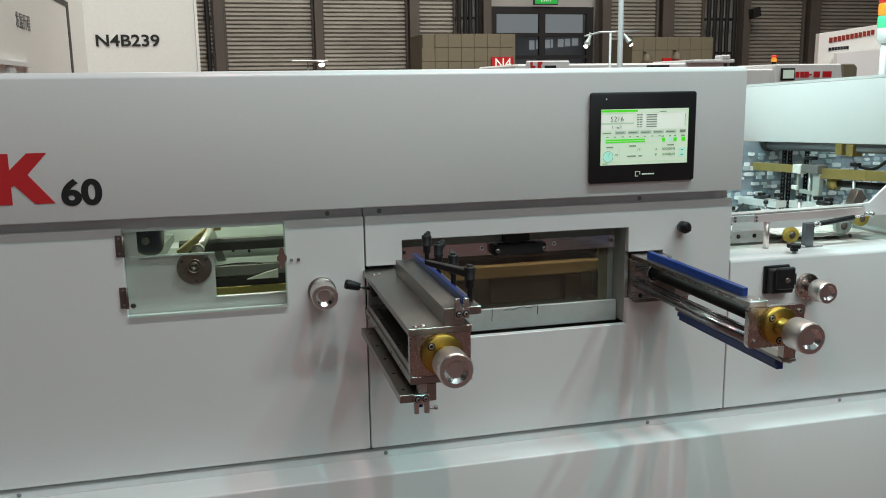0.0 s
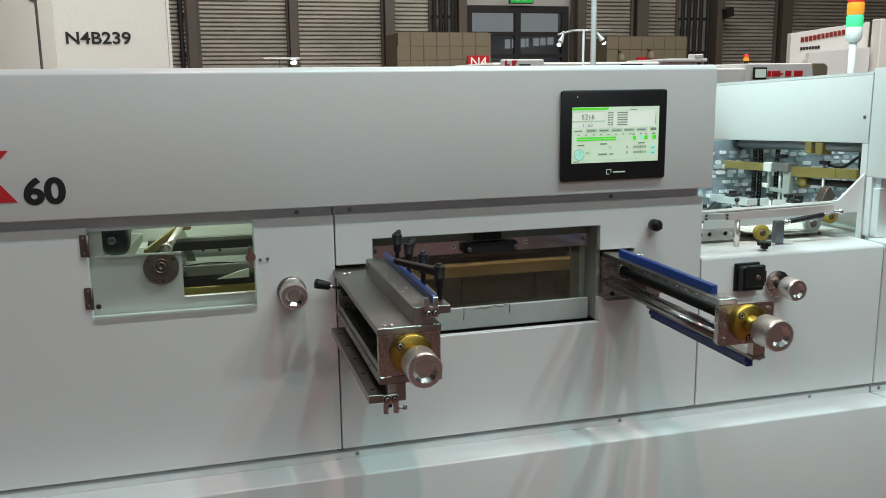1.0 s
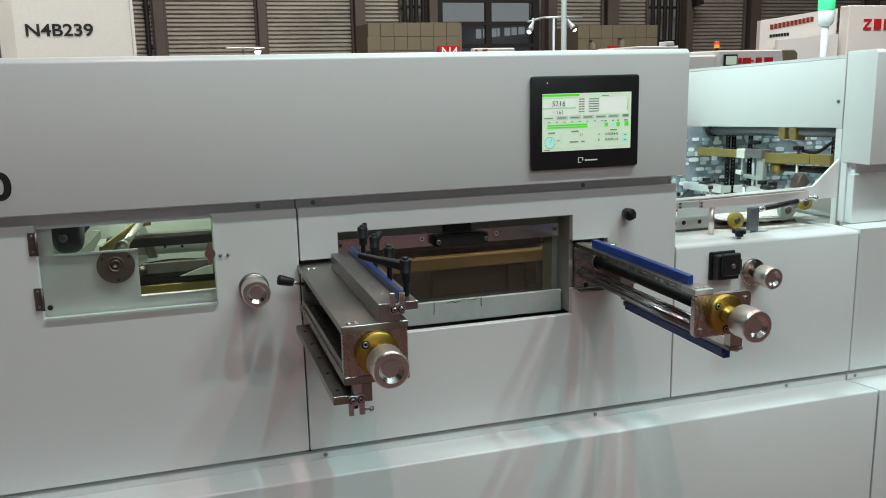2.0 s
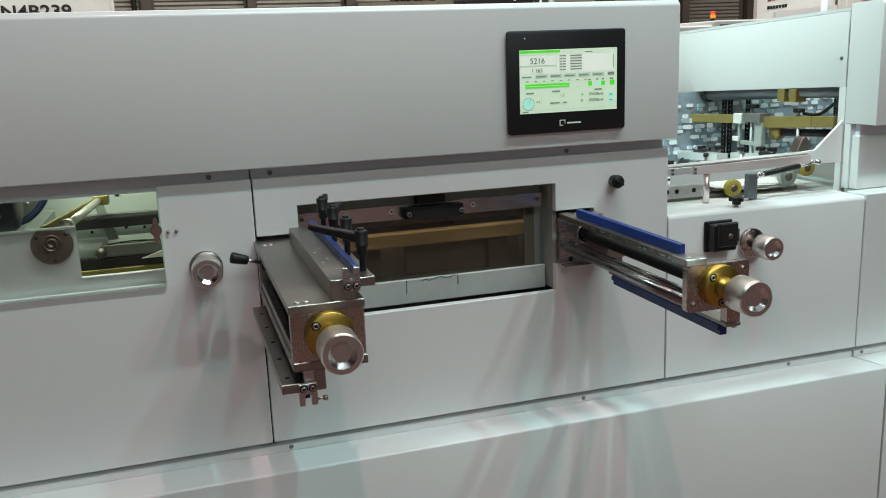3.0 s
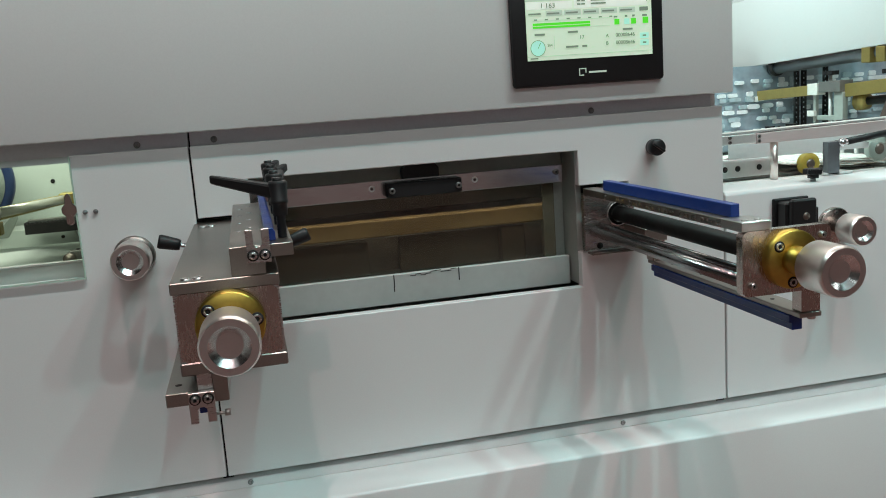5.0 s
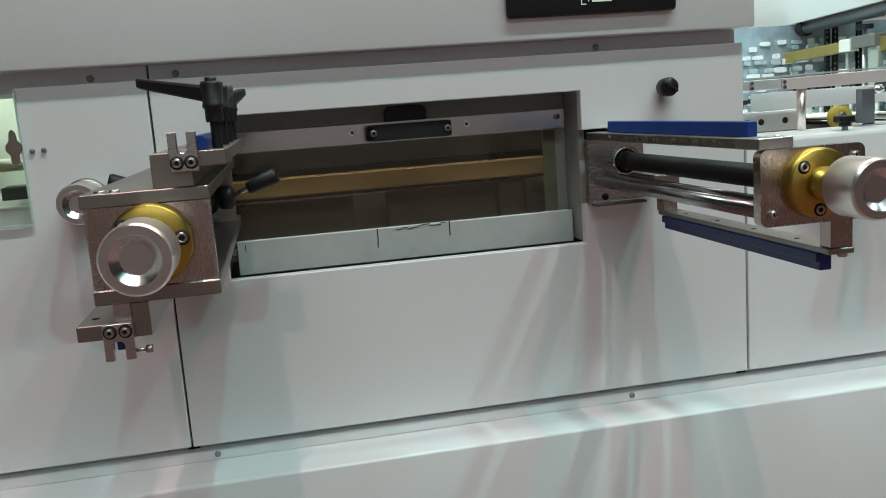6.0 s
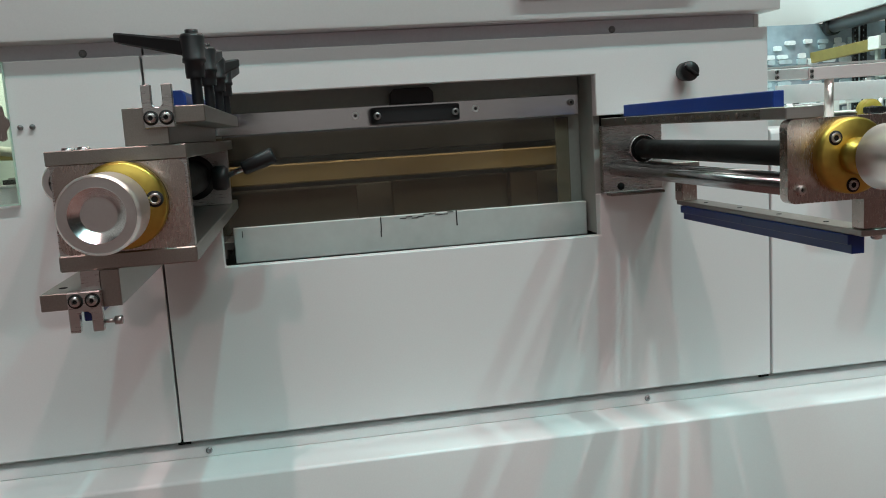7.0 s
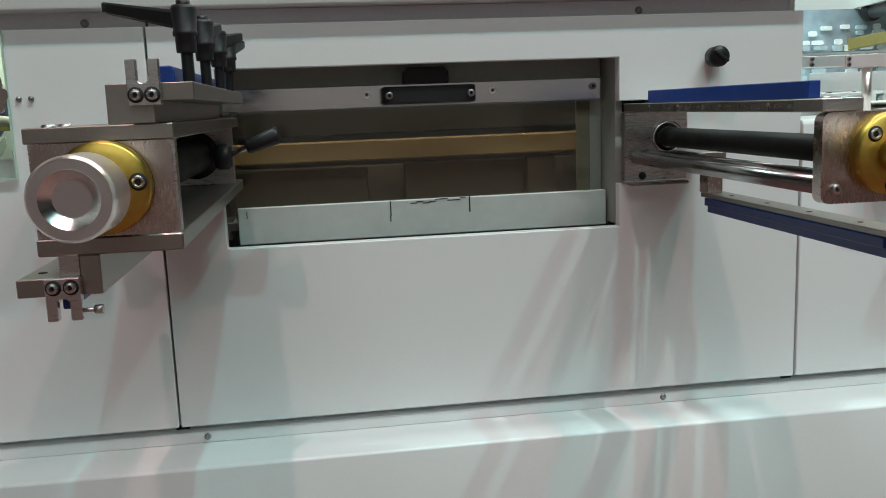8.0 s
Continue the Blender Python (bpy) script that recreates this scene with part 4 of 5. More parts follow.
# near roller, dark blue, and the pale disc wheel further in
near = part("near_roller", lathe(B(), [(0, 0), (0, 0.052), (0.004, 0.062), (0.012, 0.068), (0.022, 0.070), (0.036, 0.070), (0.046, 0.068), (0.054, 0.062), (0.058, 0.052), (0.058, 0)], (-0.044, 2.505, 1.012), (1, 0, 0), 40), material("dark_blue_roller", (0.015, 0.022, 0.05), 0.4), drv, "dark blue roller")
part("roller_bolt", lathe(B(), [(0, 0.009), (0.004, 0.009), (0.004, 0.004), (0.001, 0.004), (0.001, 0)], (-0.018, 2.438, 0.985), (0, -1, 0.5), 18), DARKSCREW, near)
wheel = part("wheel", lathe(B(), [(0, 0), (0, 0.022), (-0.006, 0.024), (-0.006, 0.05), (0.0, 0.055), (0.004, 0.088), (0.03, 0.088), (0.03, 0)], (-0.085, 2.93, 0.985), (0, 1, 0), 48), INNER, drv, "grey green wheel disc")
part("wheel_rim", lathe(B(), [(0.006, 0.088), (0.003, 0.104), (0.03, 0.104)], (-0.085, 2.93, 0.985), (0, 1, 0), 48), material("dark_blue_rim", (0.02, 0.04, 0.12), 0.4), wheel)
part("wheel_axle", lathe(B(), [(0, 0), (0, 0.022), (0.02, 0.024)], (-0.085, 2.915, 0.985), (0, 1, 0), 24), IRON, wheel)
for a in range(6):
    c, s = math.cos(a * 1.047 + 0.3), math.sin(a * 1.047 + 0.3)
    part("wheel_bolt", lathe(B(), [(0, 0.005), (0.005, 0.005), (0.005, 0)], (-0.085 + 0.07 * c, 2.932, 0.985 + 0.07 * s), (0, -1, 0), 10), DARKSCREW, wheel)
part("slant_plate", prism(B(), [(-0.066, 0.866), (-0.03, 0.866), (0.029, 0.920), (0.005, 0.923)], 2.89, 2.897), ALU_PLATE, drv)
part("slant_plate", prism(B(), [(-0.028, 0.866), (0.006, 0.866), (0.030, 0.905), (0.029, 0.922)], 2.885, 2.889), INNER, drv)
part("link_arm", prism(B(), [(0.112, 0.925), (0.133, 0.925), (0.162, 0.828), (0.137, 0.828)], 2.943, 2.951, bevel=0.002), INNER, drv)
part("idler", lathe(B(), [(0, 0), (0, 0.007), (0.003, 0.007), (0.003, 0.013), (0.014, 0.013), (0.014, 0)], (0.122, 2.87, 0.809), (0, 1, 0), 24), IRON, drv)
part("dark_bar", box(B(), 0.120, 0.39, 2.89, 2.91, 0.794, 0.825, 0.002), DARK_STEEL, drv)
bm = B()
for k in range(8):
    a, b = k / 8, (k + 1) / 8
    p = [(0.139 + 0.12 * u, 2.875, 0.8295 + 0.004 * math.sin(3.1 * u)) for u in (a, b)]
    rod(bm, p[0], p[1], 0.0018, seg=8)
part("black_cable", bm, BELT, drv)
part("pale_wedge", prism(B(), [(0.215, 0.787), (0.30, 0.787), (0.30, 0.811), (0.268, 0.804)], 2.872, 2.88), PAPER, drv)
for x, z in ((0.146, 0.855), (0.182, 0.855), (0.226, 0.852), (0.228, 0.861), (0.10, 0.85)):
    part("hole_plug", lathe(B(), [(0, 0.004), (0.0006, 0.004), (0.0006, 0)], (x, 2.9545, z), (0, -1, 0), 10), GAP, drv)
for x, z in ((0.165, 0.93), (0.20, 0.96), (0.08, 0.97)):
    part("hole_plug", lathe(B(), [(0, 0.005), (0.0006, 0.005), (0.0006, 0)], (x, 3.0295, z), (0, -1, 0), 10), GAP, drv)
# the drive's far row stands deeper in the body
DEEPER = Matrix.Translation((0.331, 0.651, 1.248)) @ Matrix.Scale(1.0987, 4) @ Matrix.Translation((-0.331, -0.651, -1.248))
for ob in [c for c in drv.children if c not in NEAR_PARTS and c.name.split(".")[0] not in ("near_roller",)]:
    for piece in [ob] + list(ob.children):
        if piece.name.split(".")[0] != "roller_bolt":
            piece.data.transform(DEEPER)
part("pale_chute", prism(B(), [(3.144, 0.744), (3.25, 0.835), (3.25, 0.84), (3.144, 0.749)], -0.29, 0.115, along="x"), FAR_WHITE, drv, "pale sloping chute behind the lower belt")
# gas strut and gold bars that lean from the far joint towards the window
part("strut", rod(B(), (0.088, 2.60, 0.932), (0.110, 3.09, 0.909), 0.0092, seg=20), ALU, drv, "polished strut")
part("strut_end", rod(B(), (0.0835, 2.575, 0.933), (0.0875, 2.599, 0.932), 0.0135, seg=20), ALU, drv)
bm = B()
prism(bm, [(2.57, 0.912), (3.13, 0.896), (3.14, 0.918), (2.57, 0.938)], 0.0, 0.006, along="x", bevel=0.001)
for v in bm.verts:
    v.co.x += 0.037 + (v.co.y - 2.57) * 0.13
part("lever_bar", bm, DULL_BRASS, drv, "yellow passivated lever bar")
part("lever_end", box(B(), 0.098, 0.136, 3.092, 3.14, 0.896, 0.922, 0.002), DULL_BRASS, drv)
part("yellow_bracket", box(B(), 0.0805, 0.100, 2.576, 2.598, 0.895, 0.918, 0.001), DULL_BRASS, drv)

# ------------------------------------------------------------------ hand knobs
KNOB = [(0.0, 0.0), (0.0, 0.026), (0.003, 0.0285), (0.0415, 0.0285), (0.044, 0.0285), (0.0475, 0.0265), (0.0475, 0.0195), (0.041, 0.0125), (0.041, 0.0)]


def turned_knob(parent, x, z, back, scale=1.0, label="turned aluminium knob with a dished face"):
    prof = [(h * scale, r * scale) for h, r in KNOB]
    k = part("knob", lathe(B(), prof[:6], (x, back, z), (0, -1, 0), 64), ALU, parent, label)
    h0, r0, r1 = prof[5][0], prof[5][1], prof[6][1]
    face = [(h0 - (0.00012 if j % 2 else 0), r0 + (r1 - r0) * j / 10) for j in range(11)]
    part("knob_face", lathe(B(), face, (x, back, z), (0, -1, 0), 64), ALU_FACE, k)
    part("knob_dish", lathe(B(), prof[6:8], (x, back, z), (0, -1, 0), 64), CHROME_DISH, k)
    h0, r0 = prof[7]
    centre = [(h0 - (0.0001 if j % 2 else 0), r0 * (1 - j / 14)) for j in range(14)] + [(h0, 0)]
    part("knob_centre", lathe(B(), centre, (x, back, z), (0, -1, 0), 64), ALU_FACE, k)
    return k


CHROME_DISH = material("bright_turned_dish", (0.8, 0.79, 0.78), 0.2, 1.0, vary=0.06, scale=40, fine=300)

sk = thing("adjusting_knob", (0.352, 2.31, 0.868), "small turned aluminium adjusting knob on a round dark flange", "knob", "panel adjusting knobs")
part("flange", lathe(B(), [(0, 0.031), (0.008, 0.031), (0.011, 0.028), (0.012, 0.0)], (0.351, FACE, 0.874), (0, -1, 0), 40), STEEL, sk)
part("stem", rod(B(), (0.351, FACE, 0.874), (0.351, 2.29, 0.874), 0.012, seg=24), STEEL, sk)
turned_knob(sk, 0.351, 0.874, 2.300, 0.98)

sk2 = thing("adjusting_knob", (1.575, 2.31, 0.80), "small turned aluminium adjusting knob on a long stem and round flange", "knob", "panel adjusting knobs")
fl = part("flange", lathe(B(), [(0, 0.034), (0.007, 0.034), (0.009, 0.032), (0.009, 0.0)], (1.578, FACE, 0.798), (0, -1, 0), 40), PLATE, sk2)
for a in range(3):
    c, s = math.cos(a * 2.094 + 1.57), math.sin(a * 2.094 + 1.57)
    socket_screw(fl, (1.578 + 0.025 * c, FACE - 0.008, 0.798 + 0.025 * s), (0, -1, 0), 0.004, mat=SOCKET)
part("stem", rod(B(), (1.578, FACE - 0.008, 0.798), (1.578, 2.265, 0.798), 0.012, seg=24), IRON, sk2)
turned_knob(sk2, 1.578, 0.798, 2.280, 0.95)

sw = thing("rotary_switch", (1.497, 2.31, 0.80), "black square rotary switch housing on the side panel", "switch")
part("base_plate", box(B(), 1.450, 1.522, 2.311, 2.3188, 0.788, 0.859, 0.002), BLACK, sw)
body = part("body", box(B(), 1.456, 1.516, 2.284, 2.3115, 0.793, 0.854, 0.003), BLACK, sw)
part("top_step", box(B(), 1.461, 1.511, 2.272, 2.2845, 0.805, 0.860, 0.003), BLACK, sw)
part("button", lathe(B(), [(0, 0.007), (0.002, 0.006), (0.003, 0)], (1.489, 2.272, 0.829), (0, -1, 0), 20), IRON, sw)
bm = B()
box(bm, 1.516, 1.526, 2.288, 2.308, 0.811, 0.841, 0.002)
part("side_lug", bm, BLACK, body)


def flange_and_knob(arm, x, z):
    """Gold flange with socket screws, gold stem and the large knob at an arm's tip."""
    fl = part("flange", lathe(B(), [(0, 0.0355), (0.010, 0.0355), (0.0125, 0.033), (0.0125, 0.016), (0.0125, 0.0)], (x, TIP, z), (0, -1, 0), 56), BRASS, arm, "gold anodised round flange")
    for a in (140, 8, 264):
        c, s = math.cos(radians(a)), math.sin(radians(a))
        part("counterbore", lathe(B(), [(0, 0.0068), (0.0004, 0.0068), (0.0004, 0)], (x + 0.027 * c, TIP - 0.0125, z + 0.027 * s), (0, -1, 0), 20), GAP, fl)
        part("screw", lathe(B(), [(0, 0.0048), (0.0012, 0.0048), (0.0012, 0.0026), (0.0006, 0.0026)], (x + 0.027 * c, TIP - 0.0129, z + 0.027 * s), (0, -1, 0), 18), STEEL_X, fl)
    part("stem", lathe(B(), [(0, 0.017), (0.012, 0.017), (0.014, 0.0145), (0.022, 0.0145), (0.024, 0.018), (0.034, 0.018), (0.036, 0.014), (0.045, 0.014)], (x, TIP - 0.0125, z), (0, -1, 0), 40), BRASS, arm, "gold anodised stem")
    turned_knob(arm, x, z, TIP - 0.05, 1.02)


def clamp_lever(parent, x, y, z, turn, length=0.075, height=0.035):
    """Black clamping lever on a threaded post that stands on a plate at z."""
    bm = B()
    lathe(bm, [(0, 0)] + [(0.0008 * j, 0.0052 if j % 2 else 0.0045) for j in range(int(height / 0.0008))] + [(height, 0)], (x, y, z), (0, 0, 1), 14)
    post = part("threaded_post", bm, BLACK, parent)
    hub = part("clamp_lever", lathe(B(), [(0, 0.0078), (0.004, 0.0082), (0.0125, 0.0082), (0.0132, 0.0098), (0.0165, 0.0098), (0.017, 0.0092), (0.034, 0.0104), (0.037, 0.009), (0.037, 0)], (x, y, z + height - 0.006), (0, 0, 1), 24), BLACK, parent, "black clamping lever")
    bm = B()
    prism(bm, [(0.0, -0.008), (length * 0.45, -0.0065), (length * 0.9, -0.0055), (length, -0.003), (length, 0.003), (length * 0.9, 0.0055), (length * 0.45, 0.0065), (0.0, 0.008)], -0.006, 0.006, along="z", bevel=0.0018)
    for v in bm.verts:
        v.co.z *= 1.25 - 0.5 * v.co.x / length
        v.co.z += 0.20 * v.co.x
    bmesh.ops.transform(bm, matrix=pose(x, y, z + height + 0.019, 0, 0, turn), verts=bm.verts)
    part("lever_blade", bm, BLACK, hub)
    part("lever_screw", lathe(B(), [(0, 0.0055), (0.0035, 0.0055), (0.0035, 0.003), (0.001, 0)], (x, y, z + height + 0.031), (0, 0, 1), 14), BLACK, hub)
    return post


# ------------------------------------------------------------------ first support arm
arm = thing("support_arm", (0.5, 2.1, 0.815), "open steel support arm with clamping levers, blue strip and large knob", "support arm", "support arms")
bm = B()
box(bm, 0.4435, 0.5535, TIP, 2.372, 0.9015, 0.9135, 0.0008)
top = part("top_plate", bm, STEEL, arm)
bm = B()
box(bm, 0.4450, 0.5540, TIP, 2.372, 0.8155, 0.8290, 0.0012)
bot = part("bottom_plate", bm, STEEL, arm)
bm = B()
box(bm, 0.4475, 0.5505, TIP + 0.0015, TIP + 0.017, 0.8292, 0.9012)
bmesh.ops.bevel(bm, geom=[e for e in bm.edges if abs((e.verts[0].co - e.verts[1].co).normalized().y) > 0.9], offset=0.007, segments=4, affect="EDGES", profile=0.5)
part("end_plate", bm, PLATE, arm, "milled end plate with rounded corners")
bm = B()
box(bm, 0.4455, 0.5525, TIP + 0.004, TIP + 0.016, 0.8293, 0.9011)
part("end_backing", bm, STEEL_X, arm)
part("rear_plate", box(B(), 0.4470, 0.5515, 2.285, 2.300, 0.8292, 0.9012, 0.0008), STEEL_X, arm)
shaft = part("shaft", rod(B(), (0.505, TIP + 0.018, 0.868), (0.505, 2.284, 0.868), 0.022, seg=36), RUBBER, arm, "black coated round shaft")
part("bearing_ring", lathe(B(), [(0, 0.022), (0, 0.030), (0.006, 0.030), (0.006, 0.022)], (0.505, 2.2845, 0.868), (0, -1, 0), 36), BLACK, shaft)
part("guide_rail", box(B(), 0.449, 0.462, TIP + 0.018, 2.284, 0.8295, 0.842, 0.001), STEEL, arm)
for y in (1.90, 1.98, 2.07, 2.16, 2.24):
    part("rail_screw", lathe(B(), [(0, 0.0034), (0.001, 0.0034), (0.001, 0.002), (0, 0)], (0.4555, y, 0.842), (0, 0, 1), 12), IRON, arm)
    part("side_hole", lathe(B(), [(0, 0.0028), (0.0003, 0.0028), (0.0003, 0)], (0.4449, y + 0.02, 0.822), (-1, 0, 0), 12), GAP, bot)
flange_and_knob(arm, 0.500, 0.867)
for x, y in ((0.459, 1.845), (0.471, 1.845), (0.459, 2.27), (0.471, 2.27)):
    part("plate_screw", lathe(B(), [(0, 0.0055), (0.0022, 0.005), (0.0022, 0.003), (0.0008, 0.0025), (0.0008, 0)], (x, y, 0.9135), (0, 0, 1), 16), STEEL_X, top)
# clamping cranks, one on each side near the panel
for x0, x1, z0, z1, xs in ((0.455, 0.404, 0.884, 0.899, -1), (0.545, 0.604, 0.866, 0.888, 1)):
    crank = part("crank", lathe(B(), [(0, 0.014), (0.004, 0.016), (0.016, 0.016), (0.020, 0.012), (0.020, 0)], (x0 - xs * 0.012, 2.255, z0), (xs, 0, 0), 24), BLACK, arm, "black clamping crank")
    part("crank_pin", rod(B(), (x0, 2.253, z0), (x1, 2.25, z1), 0.0035, seg=12), CHROME, crank)
    d = Vector((x1 - x0, -0.003, z1 - z0)).normalized()
    tip = Vector((x1, 2.25, z1))
    part("crank_grip", lathe(B(), [(-0.034 if xs > 0 else -0.022, 0), (-0.034 if xs > 0 else -0.022, 0.0075), (-0.030 if xs > 0 else -0.018, 0.0088), (0.006, 0.0108), (0.010, 0.0095), (0.010, 0.006), (0.007, 0.005), (0.007, 0)], tip, d, 20), BLACK, crank)
# upper clamp bar: angle with a foot
bm = B()
prism(bm, [(0.506, 0.9137), (0.541, 0.9137), (0.541, 0.9305), (0.571, 0.9305), (0.571, 0.9440), (0.506, 0.9440)], TIP + 0.002, 2.262, bevel=0.0006)
bar = part("clamp_bar", bm, STEEL, arm)
for k in range(5):
    y = 1.90 + 0.078 * k
    part("bar_screw", lathe(B(), [(0, 0.0034), (0.0006, 0.0032), (0.0006, 0.0018), (-0.0004, 0)], (0.528, y, 0.944), (0, 0, 1), 12), DARKSCREW, bar)
    if k < 4:
        part("bar_screw", lathe(B(), [(0, 0.0034), (0.0006, 0.0032), (0.0006, 0.0018), (-0.0004, 0)], (0.516, y + 0.05, 0.944), (0, 0, 1), 12), DARKSCREW, bar)
bm = B()
prism(bm, [(0.5435, 0.9441), (0.5545, 0.9441), (0.5545, 0.953), (0.552, 0.9575), (0.5435, 0.9575)], 1.853, 2.258, bevel=0.0008)
part("blue_strip", bm, BLUE, arm, "blue nylon wear strip")
bm = B()
prism(bm, [(0.5235, 0.927), (0.5475, 0.927), (0.5475, 0.9615), (0.5395, 0.9615), (0.5395, 0.9455), (0.537, 0.9435), (0.5335, 0.9435), (0.531, 0.9455), (0.531, 0.9615), (0.5235, 0.9615)], TIP - 0.006, TIP + 0.0015, bevel=0.0005)
fork = part("fork", bm, STEEL_X, arm, "two-pronged steel fork")
for x in (0.5295, 0.5415):
    part("washer", lathe(B(), [(0, 0.0060), (0.0004, 0.0060), (0.0004, 0)], (x, TIP - 0.006, 0.935), (0, -1, 0), 20), GAP, fork)
    socket_screw(fork, (x, TIP - 0.0062, 0.935), (0, -1, 0), 0.0042)
for y, turn in ((1.872, 149), (1.985, 78), (2.10, 62), (2.205, 72)):
    clamp_lever(arm, 0.5625, y, 0.944, turn, 0.082 if turn > 100 else 0.045, 0.030)
# lower clamp bar with its downward fork
bm = B()
prism(bm, [(0.4265, 0.7845), (0.4900, 0.7845), (0.4900, 0.8152), (0.4745, 0.8152), (0.4745, 0.7985), (0.4265, 0.7985)], TIP + 0.001, 2.262, bevel=0.0006)
low = part("lower_clamp_bar", bm, STEEL, arm)
for k in range(5):
    part("bar_hole", lathe(B(), [(0, 0.0036), (0.0004, 0.0036), (0.0004, 0)], (0.438, 1.86 + 0.088 * k, 0.7985), (0, 0, 1), 14), GAP, low)
part("neck", box(B(), 0.4595, 0.4742, TIP + 0.0015, TIP + 0.02, 0.7987, 0.8153), STEEL_X, arm)
bm = B()
prism(bm, [(0.4495, 0.7995), (0.4495, 0.7665), (0.4575, 0.7665), (0.4575, 0.781), (0.460, 0.7835), (0.4645, 0.7835), (0.467, 0.781), (0.467, 0.7665), (0.4755, 0.7665), (0.4755, 0.7995)], TIP - 0.008, TIP, bevel=0.0005)
fork = part("fork", bm, STEEL_X, arm, "two-pronged steel fork")
for x in (0.456, 0.469):
    part("washer", lathe(B(), [(0, 0.0060), (0.0004, 0.0060), (0.0004, 0)], (x, TIP - 0.008, 0.7925), (0, -1, 0), 20), GAP, fork)
    socket_screw(fork, (x, TIP - 0.0082, 0.7925), (0, -1, 0), 0.0042)
bm = B()
rod(bm, (0.4755, TIP - 0.004, 0.7735), (0.485, TIP - 0.004, 0.7735), 0.0017, seg=12)
rod(bm, (0.484, TIP - 0.004, 0.7735), (0.490, TIP - 0.004, 0.7735), 0.0036, seg=16)
part("set_screw", bm, STEEL_X, fork)
part("blue_strip", box(B(), 0.4585, 0.4665, TIP + 0.003, 2.255, 0.7735, 0.7843, 0.0008), BLUE, arm, "blue nylon wear strip")

# ------------------------------------------------------------------ second support arm
arm2 = thing("support_arm", (1.14, 2.1, 0.80), "open steel support arm with round rods, blue strips and large knob", "support arm", "support arms")
bm = B()
box(bm, 1.087, 1.205, TIP, TIP + 0.013, 0.822, 0.9005)
bmesh.ops.bevel(bm, geom=[e for e in bm.edges if abs((e.verts[0].co - e.verts[1].co).normalized().y) > 0.9], offset=0.008, segments=4, affect="EDGES", profile=0.5)
endp = part("end_plate", bm, PLATE, arm2, "milled end plate with rounded corners")
for x, z in ((1.100, 0.835), (1.193, 0.835), (1.193, 0.888)):
    socket_screw(endp, (x, TIP - 0.0005, z), (0, -1, 0), 0.0045)
bm = B()
box(bm, 1.086, 1.108, TIP + 0.002, 2.315, 0.9008, 0.9120, 0.0008)
topb = part("top_bar", bm, STEEL, arm2)
bm = B()
for k in range(16):
    y = 1.875 + 0.0195 * k
    w = 0.006 + 0.005 * math.sin(k * 2.3)
    box(bm, 1.0854, 1.0862, y, y + w + 0.004, 0.9035 + 0.0012 * math.sin(k * 1.3), 0.9085 + 0.002 * math.sin(k * 3.1))
part("wear_mark", bm, CHROME, topb, "bright scuffed patches along the bar", smooth=False)["kind"] = "stuff"
part("end_block", box(B(), 1.0855, 1.124, TIP - 0.0005, TIP + 0.045, 0.9007, 0.9125, 0.0008), STEEL_X, arm2)
for y in (1.92, 2.02, 2.13, 2.22):
    part("side_screw", lathe(B(), [(0, 0.0032), (0.0008, 0.003), (0.0008, 0)], (1.086, y, 0.906), (-1, 0, 0), 12), IRON, topb)
for x, y in ((1.096, 1.84), (1.113, 1.84)):
    part("block_screw", lathe(B(), [(0, 0.0042), (0.0015, 0.004), (0.0015, 0.002), (0.0003, 0)], (x, y, 0.9125), (0, 0, 1), 14), STEEL_X, topb)
bm = B()
box(bm, 1.0835, 1.176, 2.306, 2.3185, 0.803, 0.9005, 0.001)
rear = part("rear_plate", bm, STEEL_X, arm2)
part("rear_hole", lathe(B(), [(0, 0.0055), (0.0004, 0.0055), (0.0004, 0)], (1.110, 2.306, 0.811), (0, -1, 0), 18), GAP, rear)
part("slide_foot", box(B(), 1.087, 1.170, 2.285, 2.306, 0.799, 0.803, 0.001), IRON, arm2)
tube = part("shaft", rod(B(), (1.146, TIP + 0.013, 0.864), (1.146, 2.306, 0.864), 0.0135, seg=32), RUBBER, arm2, "black coated round shaft")
part("bearing_ring", lathe(B(), [(0, 0.0135), (0, 0.0225), (0.004, 0.0225), (0.004, 0.0185), (0.002, 0.0175), (0.002, 0.0135)], (1.146, 2.306, 0.864), (0, -1, 0), 32), CHROME, tube, "bright bearing ring")
part("guide_rod", rod(B(), (1.1005, TIP + 0.013, 0.8365), (1.1005, 2.306, 0.8365), 0.0085, seg=28), GUIDE_ROD, arm2, "polished round guide rod")
part("guide_rod", rod(B(), (1.122, TIP + 0.013, 0.8415), (1.122, 2.306, 0.8415), 0.0060, seg=24), GUIDE_ROD, arm2, "polished round guide rod")
bm = B()
box(bm, 1.0985, 1.1105, 1.873, 2.257, 0.9122, 0.9285, 0.0008)
part("blue_strip", bm, BLUE, arm2, "blue nylon wear strip")
part("rear_tab", box(B(), 1.105, 1.170, 2.27, 2.3185, 0.9065, 0.9105, 0.0008), STEEL_X, arm2)
flange_and_knob(arm2, 1.148, 0.864)
